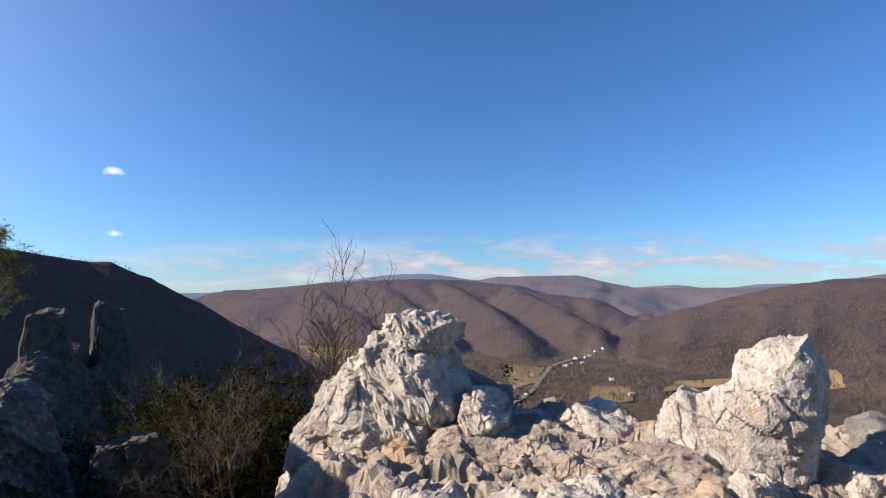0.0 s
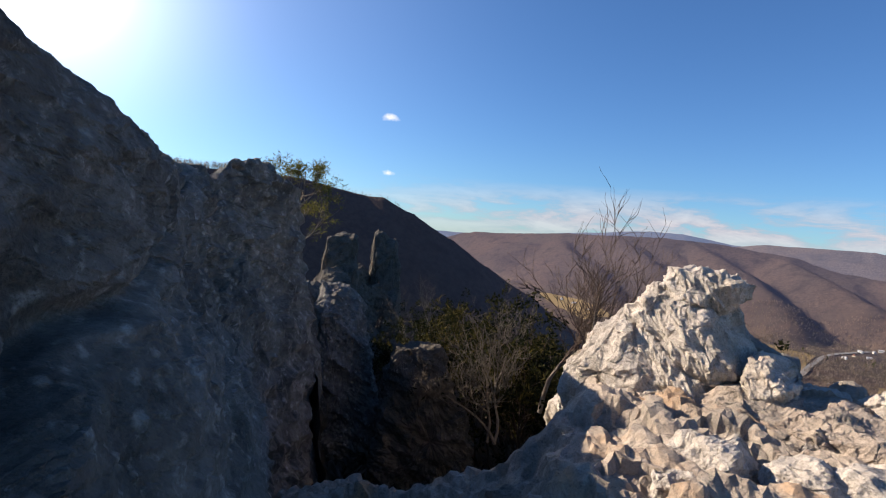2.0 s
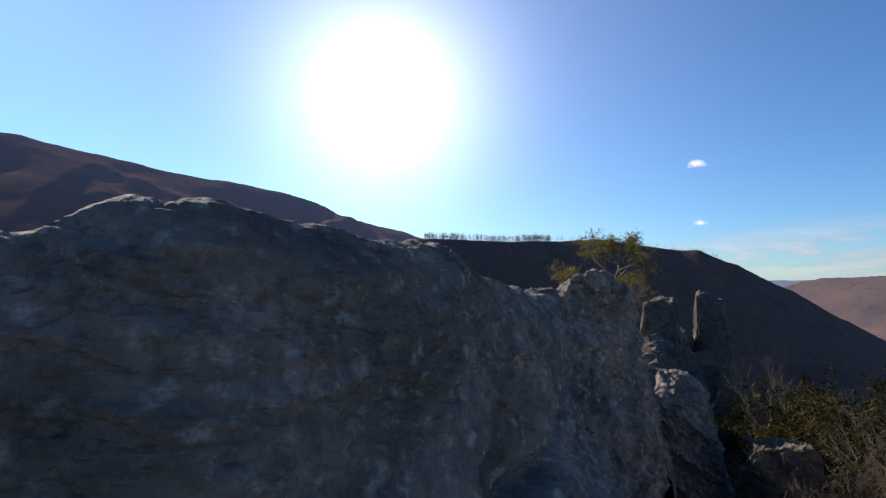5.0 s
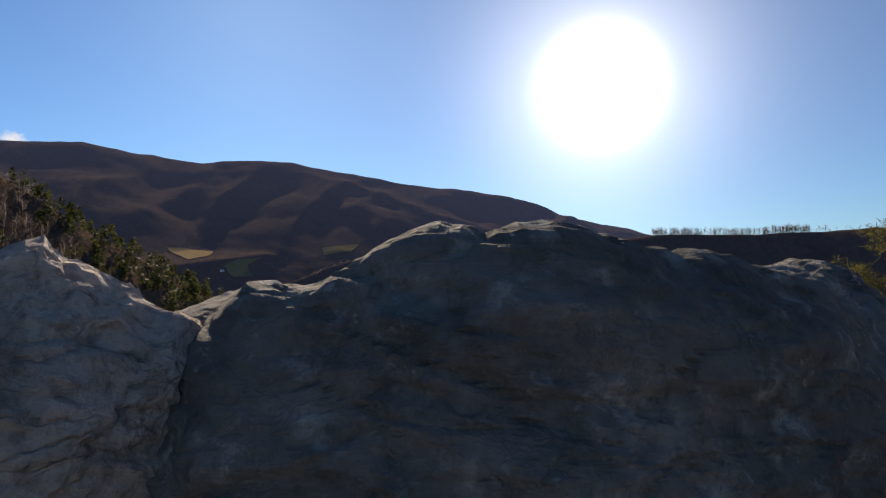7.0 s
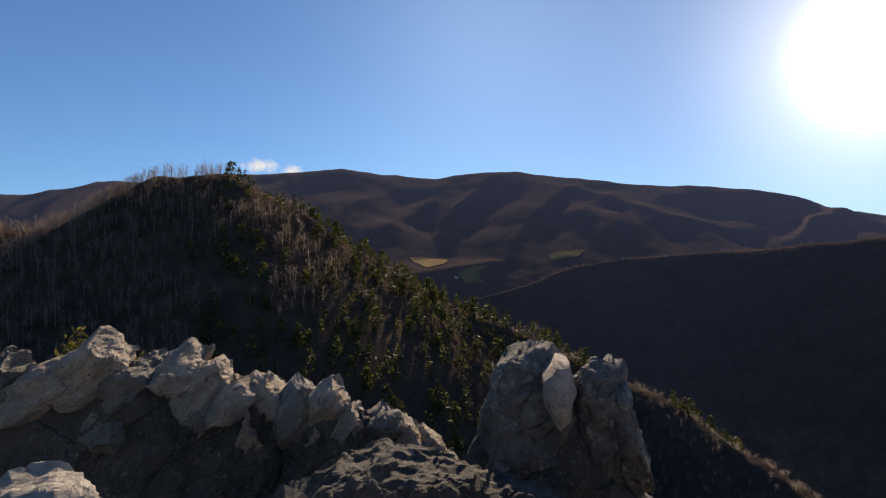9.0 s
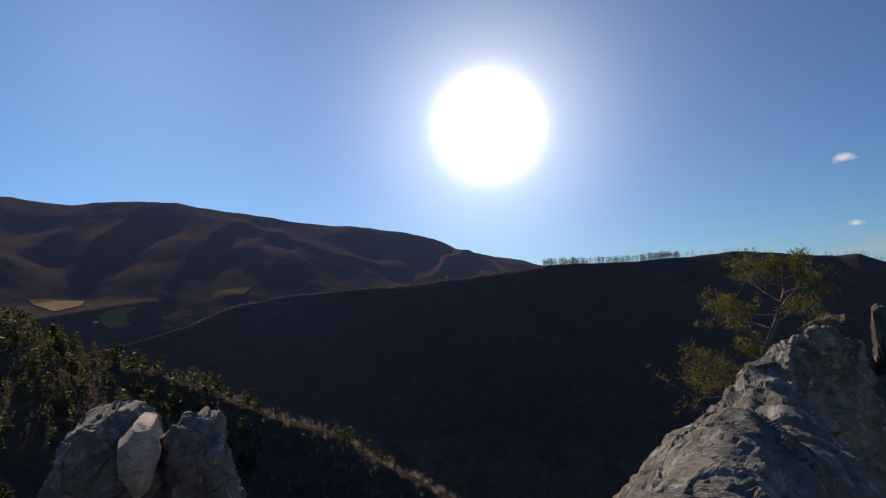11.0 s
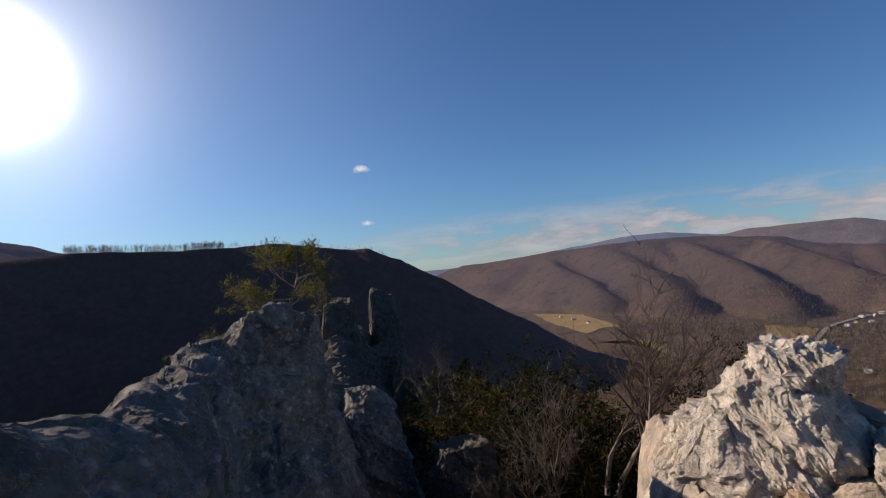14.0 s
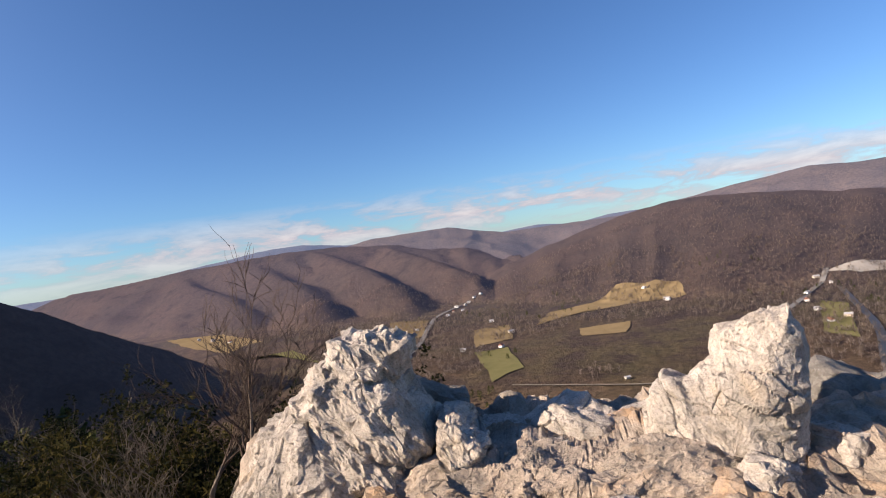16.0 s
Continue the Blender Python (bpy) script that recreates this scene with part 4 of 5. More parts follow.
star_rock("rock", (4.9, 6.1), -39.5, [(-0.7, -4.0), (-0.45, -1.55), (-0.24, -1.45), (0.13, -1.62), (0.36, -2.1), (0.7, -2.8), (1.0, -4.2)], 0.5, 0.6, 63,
          "dark quartzite buttress in the gully", ROCK_SHADE, amp=0.09, chips=10, bite=0.2)


def loose_blocks():
    """Broken blocks that lie about the ledge."""
    rng = random.Random(4)
    spots = []
    while len(spots) < 26:
        az, d = rng.uniform(-118, -52), rng.uniform(2.4, 4.4)
        x, y = -math.sin(radians(az)) * d + 0.1, math.cos(radians(az)) * d + 0.2
        if y - 0.95 > 0.62 * (x - 1.0) - 0.25:
            continue
        spots.append((x, y, rng.uniform(0.13, 0.30)))
    for k, (x, y, s) in enumerate(spots):
        n = rng.randint(6, 8)
        out = [(s * rng.uniform(0.75, 1.2) * math.cos(2 * math.pi * i / n + rng.uniform(-0.2, 0.2)),
                -1.22 + 0.75 * s * rng.uniform(0.7, 1.15) * math.sin(2 * math.pi * i / n)) for i in range(n)]
        star_rock("boulder", (x, y), rng.uniform(-130, -40), out, s * rng.uniform(0.6, 1.0), s * rng.uniform(0.6, 1.0), 100 + 9 * k,
                  "loose pale quartzite block on the ledge", amp=0.16 * s, cell=(0.9 * s, 0.8 * s, 0.5 * s), turns=90, rings=44, box=0.6, chips=12, bite=0.35, category="boulder", group="blocks on the ledge")


loose_blocks()


# ---- plants ----
def tube(points, radii, sides=5):
    """A tapering limb along points."""
    pts, rad = np.array(points, float), np.array(radii, float)
    t = np.gradient(pts, axis=0)
    t /= np.maximum(np.linalg.norm(t, axis=1, keepdims=True), 1e-9)
    ref = np.where(np.abs(t[:, 2:3]) > 0.9, np.array([[1.0, 0, 0]]), np.array([[0, 0, 1.0]]))
    a = np.cross(t, ref)
    a /= np.maximum(np.linalg.norm(a, axis=1, keepdims=True), 1e-9)
    b = np.cross(t, a)
    ang = np.arange(sides) * 2 * np.pi / sides
    v = pts[:, None] + rad[:, None, None] * (a[:, None] * np.cos(ang)[None, :, None] + b[:, None] * np.sin(ang)[None, :, None])
    return v.reshape(-1, 3), grid_faces(len(pts), sides, wrap=True)


def joined(pieces):
    verts, faces, at = [], [], 0
    for v, f in pieces:
        verts.append(v)
        faces.append(f + at)
        at += len(v)
    return np.concatenate(verts), np.concatenate(faces)


def limbs(rng, start, way, length, radius, levels, spread, kids, droop=0.0, sides=5):
    """A limb with its branches and twigs: tubes, and the ends of the twigs."""
    pieces, tips = [], []

    def grow(p, d, ln, rd, level):
        n = 5 if level else 7
        pts = [p]
        for i in range(n):
            d = (d + Vector((rng.gauss(0, 0.16), rng.gauss(0, 0.16), rng.gauss(0, 0.12) - droop))).normalized()
            pts.append(pts[-1] + d * ln / n)
        rads = [rd * (1 - 0.72 * i / n) for i in range(n + 1)]
        pieces.append(tube([tuple(q) for q in pts], rads, sides if level == 0 else 3))
        if level >= levels:
            tips.append((pts[-1], d))
            return
        for k in range(kids[level]):
            f = rng.uniform(0.22, 1.0) if level else rng.uniform(0.3, 1.0)
            i = min(int(f * n), n - 1)
            base = pts[i] + (pts[i + 1] - pts[i]) * (f * n - i)
            turn = Vector((rng.gauss(0, 1), rng.gauss(0, 1), rng.gauss(0.25, 0.7))).normalized()
            grow(base, (d + turn * spread).normalized(), ln * rng.uniform(0.42, 0.68), max(rads[i] * 0.6, 0.0045), level + 1)

    grow(Vector(start), Vector(way).normalized(), length, radius, 0)
    return pieces, tips


def tufts(rng, tips, count, length, width, about=0.7, scatter=0.0):
    """Thin leaves or needles round the ends of twigs, three corners each."""
    v = []
    for p, d in tips:
        for _ in range(count):
            o = Vector((rng.gauss(0, 1), rng.gauss(0, 1), rng.gauss(0, 1))).normalized()
            w = (d * (1 - about) + o * about).normalized()
            s = w.cross(Vector((rng.gauss(0, 1), rng.gauss(0, 1), rng.gauss(0, 1)))).normalized() * width
            q = p + Vector((rng.gauss(0, scatter), rng.gauss(0, scatter), rng.gauss(0, scatter)))
            e = q + w * length * rng.uniform(0.6, 1.2)
            m = (q + e) / 2
            v += [q, m + s, e, m - s]
    v = np.array([tuple(q) for q in v])
    return v, np.arange(len(v)).reshape(-1, 4)


def bare_tree(x, y, z, height, seed, label, mat=None, spread=0.75, stems=1, kids=(9, 6, 5, 4), levels=3):
    rng = random.Random(seed)
    root = thing("bare_tree", x, y, z, label, "tree", "trees on the crag")
    trunk, tips = [], []
    for s in range(stems):
        lean = (rng.gauss(0, 0.22), rng.gauss(0, 0.22), 1)
        a, b = limbs(rng, (rng.gauss(0, 0.05), rng.gauss(0, 0.05), -0.1), lean, height * rng.uniform(0.8, 1.0), height * 0.021, levels, spread, kids, -0.03)
        trunk += a[:1]
        tips += a[1:]
    part("trunk", mesh_of("trunk", *joined(trunk), BARK), root)
    part("crown", mesh_of("crown", *joined(tips), mat or TWIG), root, "leafless reddish twigs")
    return root


def shrub(x, y, z, height, seed, label, leaves, mat, leaf=(0.07, 0.014), twig=None, name="shrub", spread=1.0, kids=(7, 6, 4)):
    rng = random.Random(seed)
    root = thing(name, x, y, z, label, "shrub", "shrubs below the crest")
    pieces, tips = [], []
    for s in range(4):
        a, b = limbs(rng, (rng.gauss(0, 0.12), rng.gauss(0, 0.12), -0.1), (rng.gauss(0, 0.5), rng.gauss(0, 0.5), 1), height * rng.uniform(0.7, 1.05), 0.018 * height, 2, spread, kids, -0.02, 4)
        pieces += a
        tips += b
    part("crown", mesh_of("crown", *joined(pieces), twig or BARK), root)
    if leaves:
        part("foliage", mesh_of("foliage", *tufts(rng, tips, leaves, leaf[0], leaf[1], 0.75, 0.05), mat, False), root, "dense narrow green leaves")
    return root


def pine(x, y, z, seed):
    """The stunted pine behind the fin: crooked trunk, flat tiers of needles."""
    rng = random.Random(seed)
    root = thing("pine_tree", x, y, z, "small wind-bent pine with yellow-green needles", "tree", "trees on the crag")
    path = [Vector(q) for q in ((0, 0, 0), (0.1, 0.1, 1.4), (-0.15, 0.2, 2.4), (0.25, 0.3, 3.3), (0.75, 0.45, 4.1), (1.15, 0.55, 5.0), (1.2, 0.6, 5.8))]
    part("trunk", mesh_of("trunk", *tube([tuple(q) for q in path], (0.13, 0.12, 0.10, 0.085, 0.06, 0.04, 0.015), 8), BARK), root)
    wood, tips = [], []
    ahead = heading(-29)
    right = Vector((ahead.y, -ahead.x, 0))
    for lvl, side, ln in ((2.1, -1.9, 1.5), (2.3, -1.2, 1.3), (2.6, -1.6, 1.1), (1.9, -0.5, 0.9), (2.9, 0.2, 0.8), (3.5, -1.2, 1.25), (3.9, -0.7, 1.0), (4.1, 0.6, 0.7), (4.3, -1.1, 1.0),
                          (4.5, 0.5, 1.0), (4.7, -0.8, 1.2), (4.9, 0.7, 0.8), (5.1, -0.5, 0.9), (5.3, 0.3, 0.6), (5.5, -0.3, 0.5), (3.4, 1.9, 1.6)):
        i = next(k for k in range(len(path) - 1) if path[k + 1].z >= lvl or k == len(path) - 2)
        base = path[i].lerp(path[i + 1], (lvl - path[i].z) / (path[i + 1].z - path[i].z))
        d = right * side + ahead * rng.gauss(0, 0.6) + Vector((0, 0, rng.uniform(0.0, 0.45) if abs(side) < 1.5 else rng.uniform(-0.25, 0.1)))
        a, b = limbs(rng, base, d, ln * 1.15, 0.032, 2, 0.62, (7, 4), -0.03, 4)
        wood += a
        tips += b
    part("crown", mesh_of("crown", *joined(wood), BARK), root)
    part("foliage", mesh_of("foliage", *tufts(rng, tips, 15, 0.19, 0.010, 0.85, 0.05), NEEDLES, False), root, "yellow-green pine needles in flat tiers")
    return root


def ground_at(x, y):
    return float(land(np.array([x]), np.array([y]))[0])


pine(7.6, 16.7, -4.35, 12)
bare_tree(5.75, 4.62, -2.3, 1.75, 5, "leafless reddish small tree beside the pale crag", TREE_TWIG, spread=0.62, stems=2, kids=(11, 7, 5))
bare_tree(5.25, 5.0, -2.75, 1.15, 15, "leafless pale-twigged small tree in the gully", PALE_TWIG, spread=0.8, stems=3, kids=(9, 6, 5))
bare_tree(7.4, 4.6, -3.8, 1.5, 6, "leafless twiggy small tree below the crag", spread=0.7, stems=2, kids=(8, 6, 4), levels=2)
bare_tree(9.5, 10.2, -4.2, 2.2, 8, "leafless grey small tree on the ridge", PALE_TWIG, stems=2, levels=2)
bare_tree(14.5, 17.5, -5.4, 2.8, 9, "leafless grey small tree on the ridge", PALE_TWIG, stems=2, levels=2)
BUSHES = [(-45.5, 10.5, 2.4), (-45, 9.5, 2.3), (-47, 8.0, 1.9), (-49, 10.5, 2.4), (-51, 8.8, 1.9), (-54, 10.0, 2.0), (-57, 9.2, 1.8), (-42, 12.5, 2.8), (-46, 13.0, 2.8),
          (-50, 13.5, 2.6), (-38, 14.0, 3.0), (-55, 12.5, 2.2), (-60, 11.0, 1.9), (-36, 17.0, 3.6), (-44, 17.0, 3.4), (-48.5, 8.2, 1.3), (-53.0, 7.8, 1.2)]
for k, (az, d, h) in enumerate(BUSHES):
    hx, hy = heading(az).x * d, heading(az).y * d
    top = -0.045 * d - 1.0 + 0.012 * (az + 45) * d * -0.25
    h = (top - ground_at(hx, hy)) / 1.55
    if k % 4 == 1:
        shrub(hx, hy, top - 1.5 * h, h, 40 + k, "bare pale-twigged shrub below the crest", 0, LEAVES, twig=PALE_TWIG, kids=(8, 7, 5))
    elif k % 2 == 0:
        shrub(hx, hy, top - 1.5 * h, h, 40 + k, "laurel shrub below the crest, its green darkened for shade", 20, LEAVES, (0.085, 0.02), twig=TWIG)
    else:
        shrub(hx, hy, top - 1.5 * h, h, 40 + k, "stunted pine bush below the crest, its olive darkened for shade", 26, SCRUB, (0.13, 0.012), name="pine_bush", twig=TWIG)
shrub(-7.6, 3.5, -0.35, 0.38, 91, "yellow-green bush behind the slab row", 14, NEEDLES, (0.07, 0.012), name="pine_bush")


def scatter_trees(name, spots, mat, label, kind, seed, twigs=14, thick=0.016):
    """Many trees of a hillside in one mesh: stems with rising twigs, or tiers of needles."""
    rng = np.random.default_rng(seed)
    n = len(spots)
    out = []
    for x, y, z, h in spots:
        c = np.array([x, y, z])
        if kind == "bare":
            m = twigs
            up = rng.uniform(0.20, 0.70, m) * h
            ang = rng.uniform(0, 2 * np.pi, m)
            ln = h * rng.uniform(0.20, 0.46, m) * (1.15 - 0.6 * up / h)
            s = np.stack([0 * up, 0 * up, up], 1)
            e = s + np.stack([np.cos(ang) * ln, np.sin(ang) * ln, ln * rng.uniform(-0.1, 0.85, m)], 1)
            w = np.stack([-np.sin(ang), np.cos(ang), 0 * ang], 1) * (h * thick)
            out.append(np.stack([c + s - w, c + s + w, c + e + w * 0.7, c + e - w * 0.7], 1))
            for a in (0.3, 1.9):
                w = np.array([np.cos(a), np.sin(a), 0]) * h * 0.010
                t = np.array([rng.normal(0, 0.03) * h, rng.normal(0, 0.03) * h, h * 0.85])
                out.append(np.array([[c - w, c + w, c + t + w * 0.25, c + t - w * 0.25]]))
        else:
            m = 56
            f = rng.uniform(0.22, 1.0, m)
            ang = rng.uniform(0, 2 * np.pi, m)
            reach = h * 0.30 * (1.12 - f) ** 0.75 * rng.uniform(0.5, 1.1, m)
            mid = np.stack([np.cos(ang) * reach, np.sin(ang) * reach, f * h], 1)
            a = rng.normal(0, 1, (m, 3)) * h * 0.050
            b = rng.normal(0, 1, (m, 3)) * h * 0.050 * (1, 1, 0.6)
            out.append(np.stack([c + mid - a, c + mid + b, c + mid + a, c + mid - b], 1))
    v = np.concatenate(out).reshape(-1, 3)
    me = mesh_of(name, v, np.arange(len(v)).reshape(-1, 4), mat, False)
    return tagged(new(name, me), label, "trees", kind="stuff")


def plant_hillsides():
    rng = np.random.default_rng(3)

    def spots(az0, az1, d0, d1, n, h0, h1, keep=None):
        az, d = np.radians(rng.uniform(az0, az1, n)), np.sqrt(rng.uniform(d0**2, d1**2, n))
        x, y = -np.sin(az) * d, np.cos(az) * d
        z = land(x, y)
        h = rng.uniform(h0, h1, n)
        ok = np.ones(n, bool) if keep is None else keep(np.degrees(az), d, x, y)
        return np.stack([x, y, z - 0.5, h], 1)[ok]

    def piny(az, d, x, y):
        f = fbm(np.stack([x, y, 0 * x], 1) * 0.02, 3, 77)
        return f + 0.46 * np.exp(-((az - 34) / 10.0) ** 2) * rng.uniform(0.4, 1.2, len(x)) > 0.17

    scatter_trees("hillside_trees", np.concatenate([spots(28, 78, 45, 285, 4300, 4.5, 8, lambda az, d, x, y: ~piny(az, d, x, y) & (d > 62)), spots(-12, 28, 62, 285, 2200, 2.2, 4.2)]), HILL_TWIG, "leafless grey-brown trees covering the near hill", "bare", 1, 34, 0.0065)
    scatter_trees("hillside_pines", spots(-12, 78, 45, 285, 2200, 4, 7.5, lambda az, d, x, y: piny(az, d, x, y) & (d > 62)), FAR_PINE, "dark green pines among the trees of the near hill", "pine", 2)
    scatter_trees("hollow_trees", spots(-30, 24, 260, 560, 1500, 5, 8), FAR_TWIG, "leafless trees on the slope of the hollow", "bare", 7)
    # trees that stand on the dark mountain's top against the light
    az = np.radians(np.concatenate([rng.uniform(-22.5, -9.8, 420), rng.uniform(-38, -23, 90), rng.uniform(-9, 24, 160)]))
    d = np.interp(-np.degrees(az), [-25, -20, -15, -5, 4, 10, 27, 31, 36, 39], [960, 1040, 1080, 980, 920, 900, 900, 910, 920, 930]) + rng.uniform(-6, 14, len(az))
    x, y = -np.sin(az) * d, np.cos(az) * d
    h = np.where(np.abs(np.degrees(az) + 16.5) < 7.2, rng.uniform(11, 16, len(az)), rng.uniform(5, 9, len(az)))
    scatter_trees("skyline_trees", np.stack([x, y, land(x, y) - 1.0, h], 1), FAR_TWIG, "leafless trees along the mountain top", "bare", 3)
    scatter_trees("valley_woods", spots(-122, -64, 480, 1400, 9500, 7, 13, lambda az, d, x, y: fbm(np.stack([x, y, 0 * x], 1) * 0.006, 3, 31) > -0.03),
                  VALLEY_TWIG, "leafless woods across the valley floor", "bare", 4, 24, 0.02)
    scatter_trees("valley_pines", spots(-122, -66, 480, 1300, 700, 6, 11, lambda az, d, x, y: fbm(np.stack([x, y, 0 * x], 1) * 0.009, 3, 35) > 0.12),
                  FAR_PINE, "dark pines among the valley woods", "pine", 8)
    scatter_trees("slope_woods", spots(-120, -62, 1350, 1640, 5500, 6, 10, lambda az, d, x, y: fbm(np.stack([x, y, 0 * x], 1) * 0.006, 3, 32) > -0.12),
                  VALLEY_TWIG, "leafless woods on the far slopes", "bare", 9, 9, 0.035)
    scatter_trees("ridge_trees", spots(-62, -32, 35, 75, 300, 1.2, 2.6), FAR_TWIG, "leafless scrub on the ridge below the crag", "bare", 5, 60, 0.0035)
    scatter_trees("ridge_pines", spots(-62, -32, 32, 75, 240, 1.2, 2.8), FAR_PINE, "stunted dark pines on the ridge below the crag", "pine", 6)


plant_hillsides()


# ---- the valley ----
def on_floor(az, el):
    """Where the land first comes up to a line that leaves the summit on that heading and slope."""
    d = np.linspace(1150 if -64 < az < -44 else 250, 2300, 900)
    v = heading(az)
    hit = np.nonzero(land(v.x * d, v.y * d) >= d * math.tan(radians(el)))[0]
    d = d[hit[0]] if len(hit) else 1500.0
    return v.x * d, v.y * d


def drape(name, corners, mat, label, category, lift=1.4):
    pts = np.array([on_floor(*c) for c in corners])
    mid = pts.mean(0)
    edge = np.concatenate([a + (b - a) * np.linspace(0, 1, 8, endpoint=False)[:, None] for a, b in zip(pts, np.roll(pts, -1, 0))])
    wob = fbm(np.concatenate([edge, 0 * edge[:, :1]], 1) * 0.02, 3, 7)[:, None]
    edge = edge + (edge - mid) * wob * 0.35
    f = np.linspace(0.02, 1, 9)
    p = mid + (edge[None] - mid) * f[:, None, None]
    z = land(p[..., 0].ravel(), p[..., 1].ravel()) + lift
    v = np.concatenate([p.reshape(-1, 2), z[:, None]], 1)
    return tagged(new(name, mesh_of(name, v, grid_faces(9, len(edge), wrap=True)[:, ::-1], mat)), label, category, kind="structure")


def strip(name, line, width, mat, label, category, lift=2.0):
    pts = spline([(*on_floor(*c), 0) for c in line], 90)[:, :2]
    t = np.gradient(pts, axis=0)
    t /= np.linalg.norm(t, axis=1, keepdims=True)
    s = np.stack([t[:, 1], -t[:, 0]], 1)
    p = pts[:, None] + s[:, None] * np.linspace(-0.5, 0.5, 4)[None, :, None] * width
    z = land(p[..., 0].ravel(), p[..., 1].ravel()).reshape(p.shape[:2])
    z[:] = z.max(1, keepdims=True) + lift
    v = np.concatenate([p.reshape(-1, 2), z.reshape(-1, 1)], 1)
    return tagged(new(name, mesh_of(name, v, grid_faces(90, 4), mat)), label, category, kind="structure")


drape("field", [(-72.5, -7.3), (-76.5, -7.8), (-75.8, -9.2), (-73.2, -9.8)], GRASS_DRY, "dry yellow pasture beside the road", "field")
drape("field", [(-87.2, -9.7), (-88.6, -8.6), (-94.3, -7.6), (-95.5, -6.7), (-101.1, -6.9), (-101.7, -8.2), (-96.8, -8.6), (-91.4, -9.0)], GRASS_DRY, "wide dry yellow pasture at the foot of the hill", "field")
drape("field", [(-91.4, -10.5), (-96.1, -10.3), (-95.9, -11.3), (-91.6, -11.2)], GRASS_DRY, "narrow dry yellow pasture in the woods", "field")
drape("field", [(-80.7, -11.6), (-84.2, -11.4), (-85.4, -13.6), (-82.1, -14.5)], GRASS_GREEN, "green pasture on the valley floor", "field")
drape("field", [(-81.0, -9.4), (-84.5, -9.3), (-84.8, -10.7), (-81.0, -11.0)], GRASS_DRY, "mown pasture with houses", "field")
drape("field", [(-52, -5.3), (-57, -5.6), (-60, -7.0), (-57, -7.6), (-54, -6.4)], GRASS_DRY, "long dry pasture down the valley", "field")
drape("field", [(-58, -8.6), (-63, -9.0), (-66, -10.4), (-61, -10.6)], GRASS_GREEN, "pale green meadow on the valley floor", "field")
drape("field", [(-112, -9.6), (-114, -10.0), (-114.4, -12.6), (-112, -12.2)], GRASS_GREEN, "meadow between road and river", "field")
drape("field", [(36.6, 2.9), (34.8, 2.8), (32.6, 2.6), (33.2, 2.2), (34.8, 1.8)], GRASS_DRY, "small tan pasture below the long ridge", "field")
drape("field", [(31.9, 1.2), (30.4, 1.9), (28.3, 2.1), (29.6, 1.3), (29.2, 0.3), (31.4, 0.4)], GRASS_DRY, "small tan pasture round a white house", "field")
drape("field", [(22.6, 3.0), (18.9, 3.4), (19.7, 2.6), (22.3, 2.3)], GRASS_DRY, "small tan clearing on the dark slope", "field")
drape("field", [(-117, -9.6), (-121, -9.6), (-121, -12.5), (-117, -12.0)], GRASS_DRY, "dry pasture beyond the river", "field")
drape("field", [(-112.5, -7.3), (-118, -6.6), (-121, -6.5), (-119, -7.1), (-115, -7.5)], GRAVEL, "pale gravel pit at the foot of the hill", "gravel pit")
strip("road", [(-80.2, -6.7), (-77.6, -7.5), (-76.4, -8.6), (-75.3, -10.0), (-73.2, -11.3), (-69, -12.4)], 9, ASPHALT, "grey valley road winding to the village", "road")
strip("road", [(-108.5, -11.0), (-110.5, -9.6), (-112.4, -8.0), (-112.8, -7.0)], 9, ASPHALT, "grey road along the far settlement", "road")
strip("road", [(-84, -15.2), (-90, -15.8), (-97, -16.2), (-104, -16.0)], 3.5, DIRT, "pale lane across the near fields", "road")
strip("river", [(-113.6, -8.6), (-114.4, -9.8), (-115.8, -12.2), (-116.0, -14.8), (-116.6, -17.5)], 9, WATER, "dark narrow river between bare trees", "river")


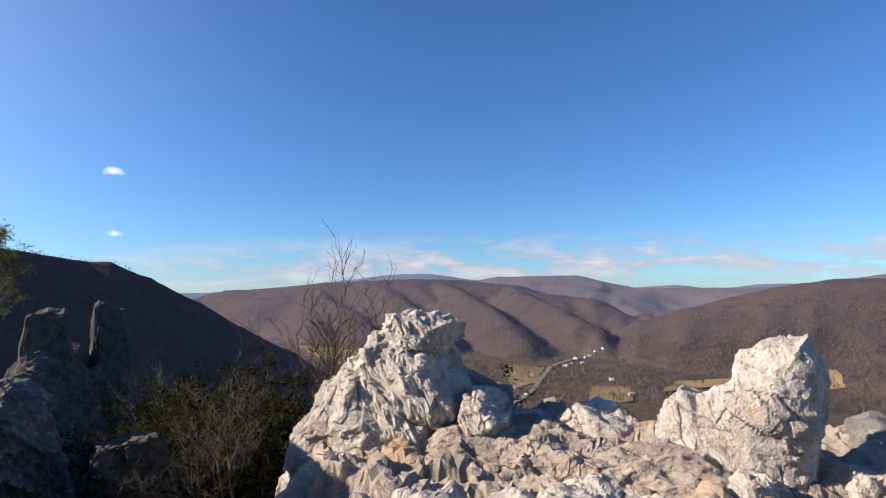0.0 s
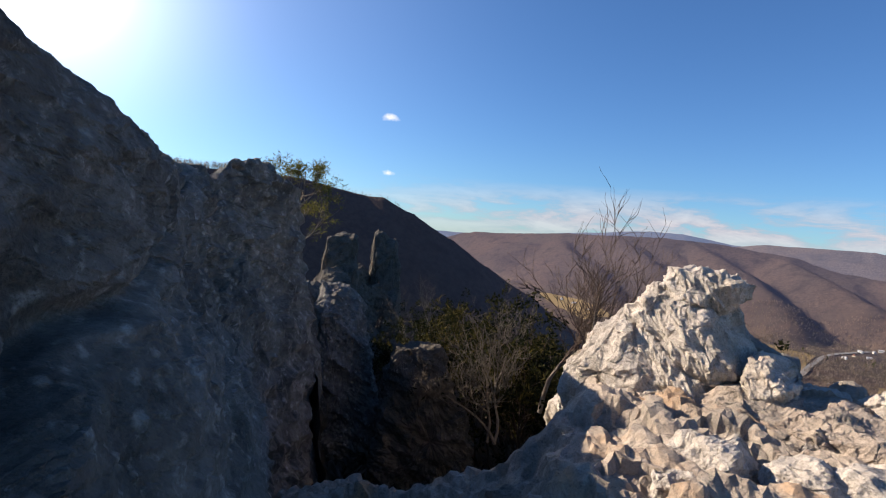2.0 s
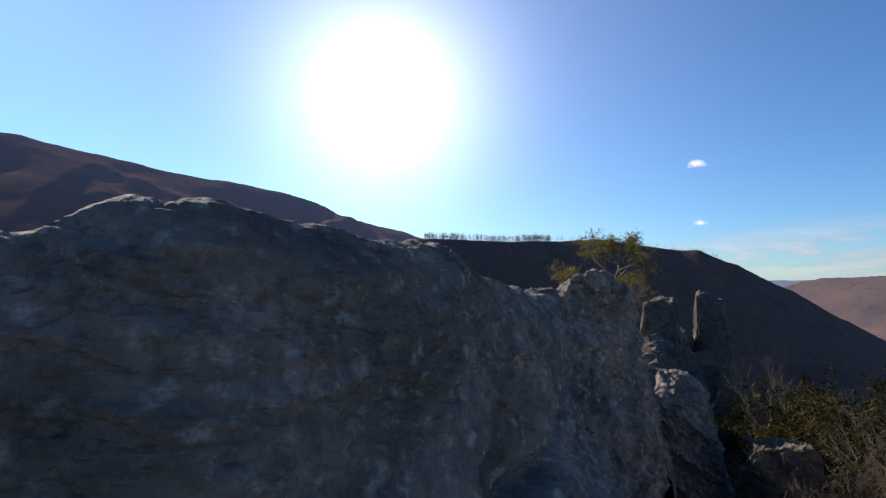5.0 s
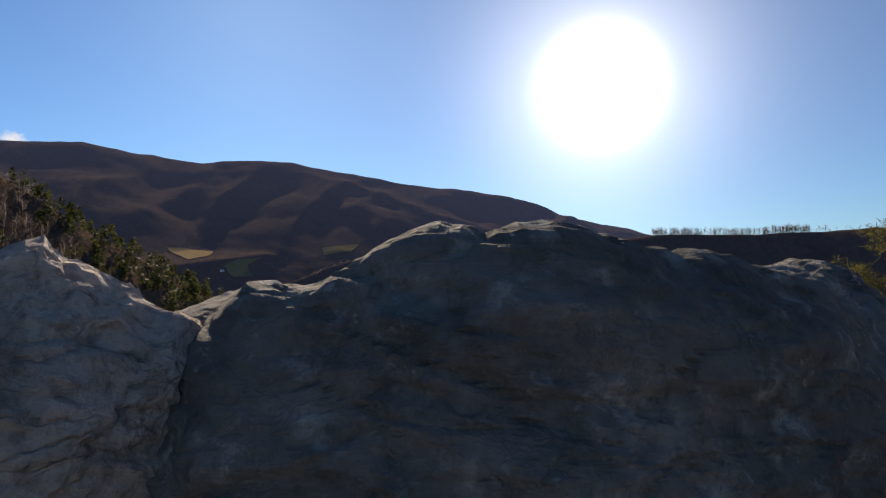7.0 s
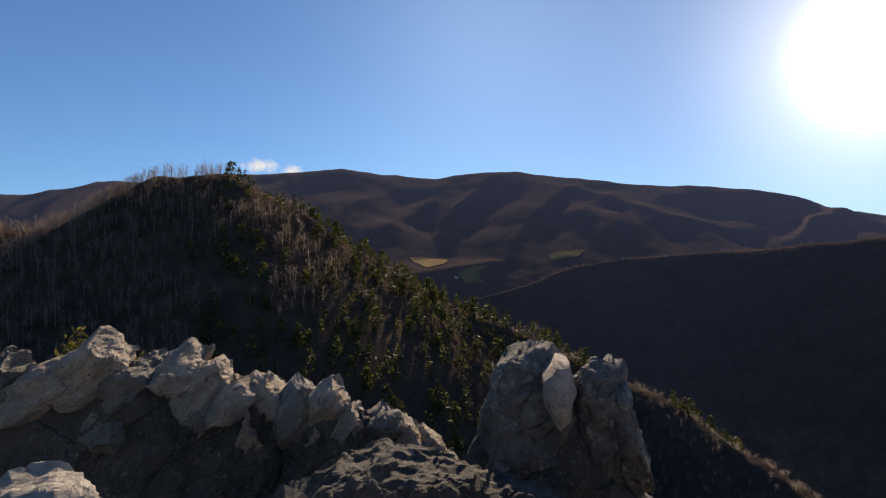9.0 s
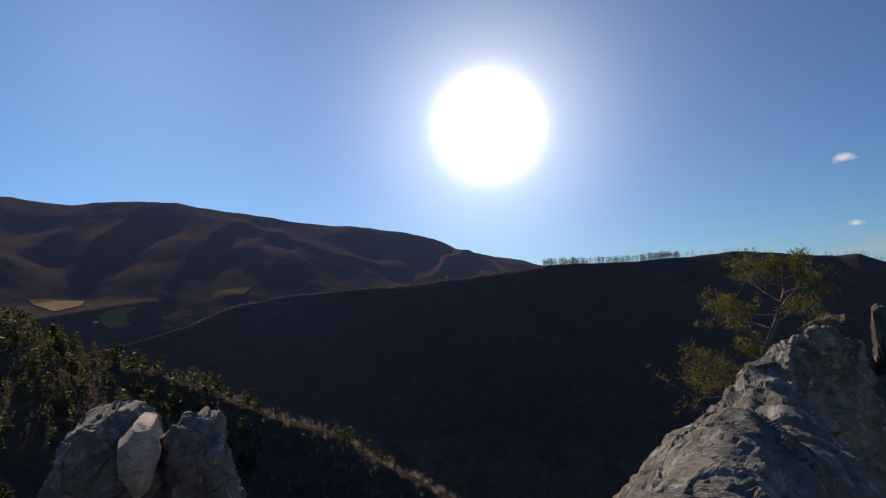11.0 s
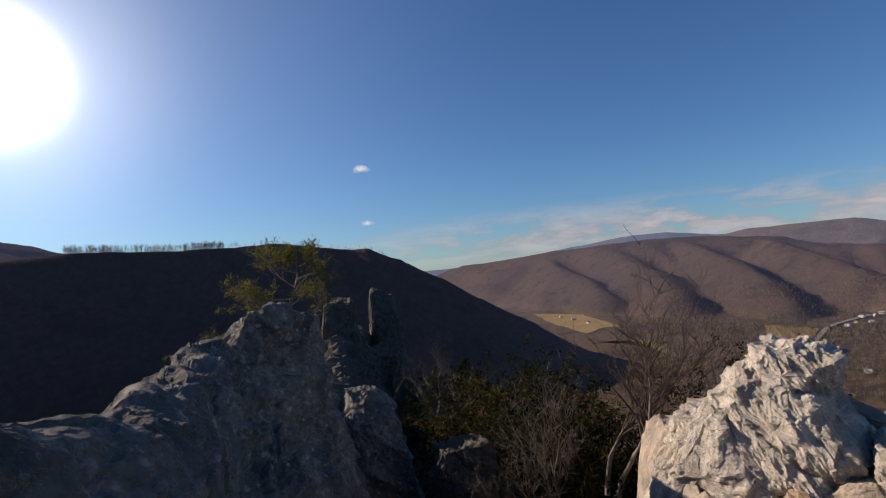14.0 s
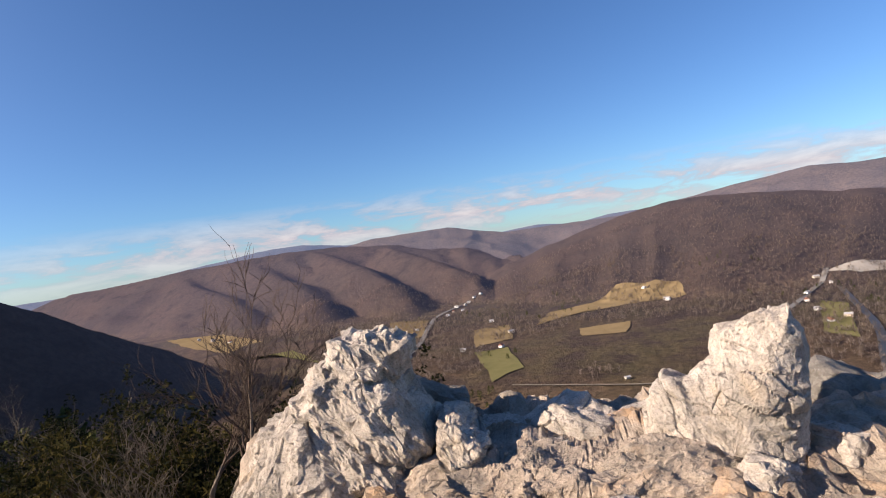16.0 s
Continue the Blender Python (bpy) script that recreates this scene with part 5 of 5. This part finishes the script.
def house(az, el, turn, size, wall, roof, label):
    x, y = on_floor(az, el)
    root = thing("house", x, y, ground_at(x, y) + 1.0, label, "house", "houses in the valley")
    root.matrix_basis = pose(x, y, ground_at(x, y) + 1.0, 0, 0, turn)
    w, l, h = size * 0.27, size * 0.42, size * 0.30
    bm = bmesh.new()
    bmesh.ops.create_cube(bm, size=1.0, matrix=Matrix.Translation((0, 0, h / 2)) @ Matrix.Diagonal((2 * w, 2 * l, h, 1)))
    me = bpy.data.meshes.new("walls")
    bm.to_mesh(me)
    me.materials.append(wall)
    part("walls", me, root)
    bm.clear()
    e = 0.5
    low = [bm.verts.new(q) for q in ((-w - e, -l - e, h), (w + e, -l - e, h), (w + e, l + e, h), (-w - e, l + e, h))]
    top = [bm.verts.new(q) for q in ((0, -l - e, h + w * 0.75), (0, l + e, h + w * 0.75))]
    for f in ((low[0], low[3], top[1], top[0]), (low[1], top[0], top[1], low[2]), (low[0], top[0], low[1]), (low[3], low[2], top[1]), (low[0], low[1], low[2], low[3])):
        bm.faces.new(f)
    me = bpy.data.meshes.new("roof")
    bm.to_mesh(me)
    me.materials.append(roof)
    part("roof", me, root)
    for sx in (-1, 1):
        for k in (-0.5, 0.0, 0.5):
            bm.clear()
            bmesh.ops.create_cube(bm, size=1.0, matrix=Matrix.Translation((sx * w, k * l * 1.3, h * 0.55)) @ Matrix.Diagonal((0.3, size * 0.09, h * 0.3, 1)))
            me = bpy.data.meshes.new("window")
            bm.to_mesh(me)
            me.materials.append(PANE)
            part("window", me, root)
    bm.free()
    return root


HOMES = [(-82.9, -8.8, 14), (-84.7, -10.1, 15), (-83.5, -11.4, 15), (-98.0, -7.3, 15), (-99.9, -8.6, 18), (-112.0, -7.7, 16), (-111.2, -9.0, 15), (-111.1, -9.6, 15), (-111.8, -10.4, 14), (-113.9, -11.0, 15),
         (-79.6, -11.3, 13), (-73.8, -9.8, 13), (-74.8, -10.4, 14), (-80.5, -6.8, 14), (-79.6, -6.9, 15), (-80.9, -6.6, 15), (-81.5, -6.2, 14), (-79.2, -7.3, 14), (-82.2, -5.9, 15), (-78.6, -7.6, 13),
         (-80.2, -7.3, 13), (-56, -6.2, 17), (-57.4, -6.6, 16), (-54.8, -5.9, 17), (-75.3, -8.6, 12), (-95.3, -15.6, 9), (-113.0, -8.2, 15), (-112.6, -11.4, 14), (31.9, 0.62, 11)]
for k, (az, el, size) in enumerate(HOMES):
    tan = k % 4 == 1
    house(az, el, 37 * k % 180, size * 0.72, WALL_TAN if tan else WALL_WHITE, ROOF_RED if k % 5 == 2 else ROOF_GREY,
          "tan valley house with a gabled roof" if tan else "white valley house with a gabled roof")
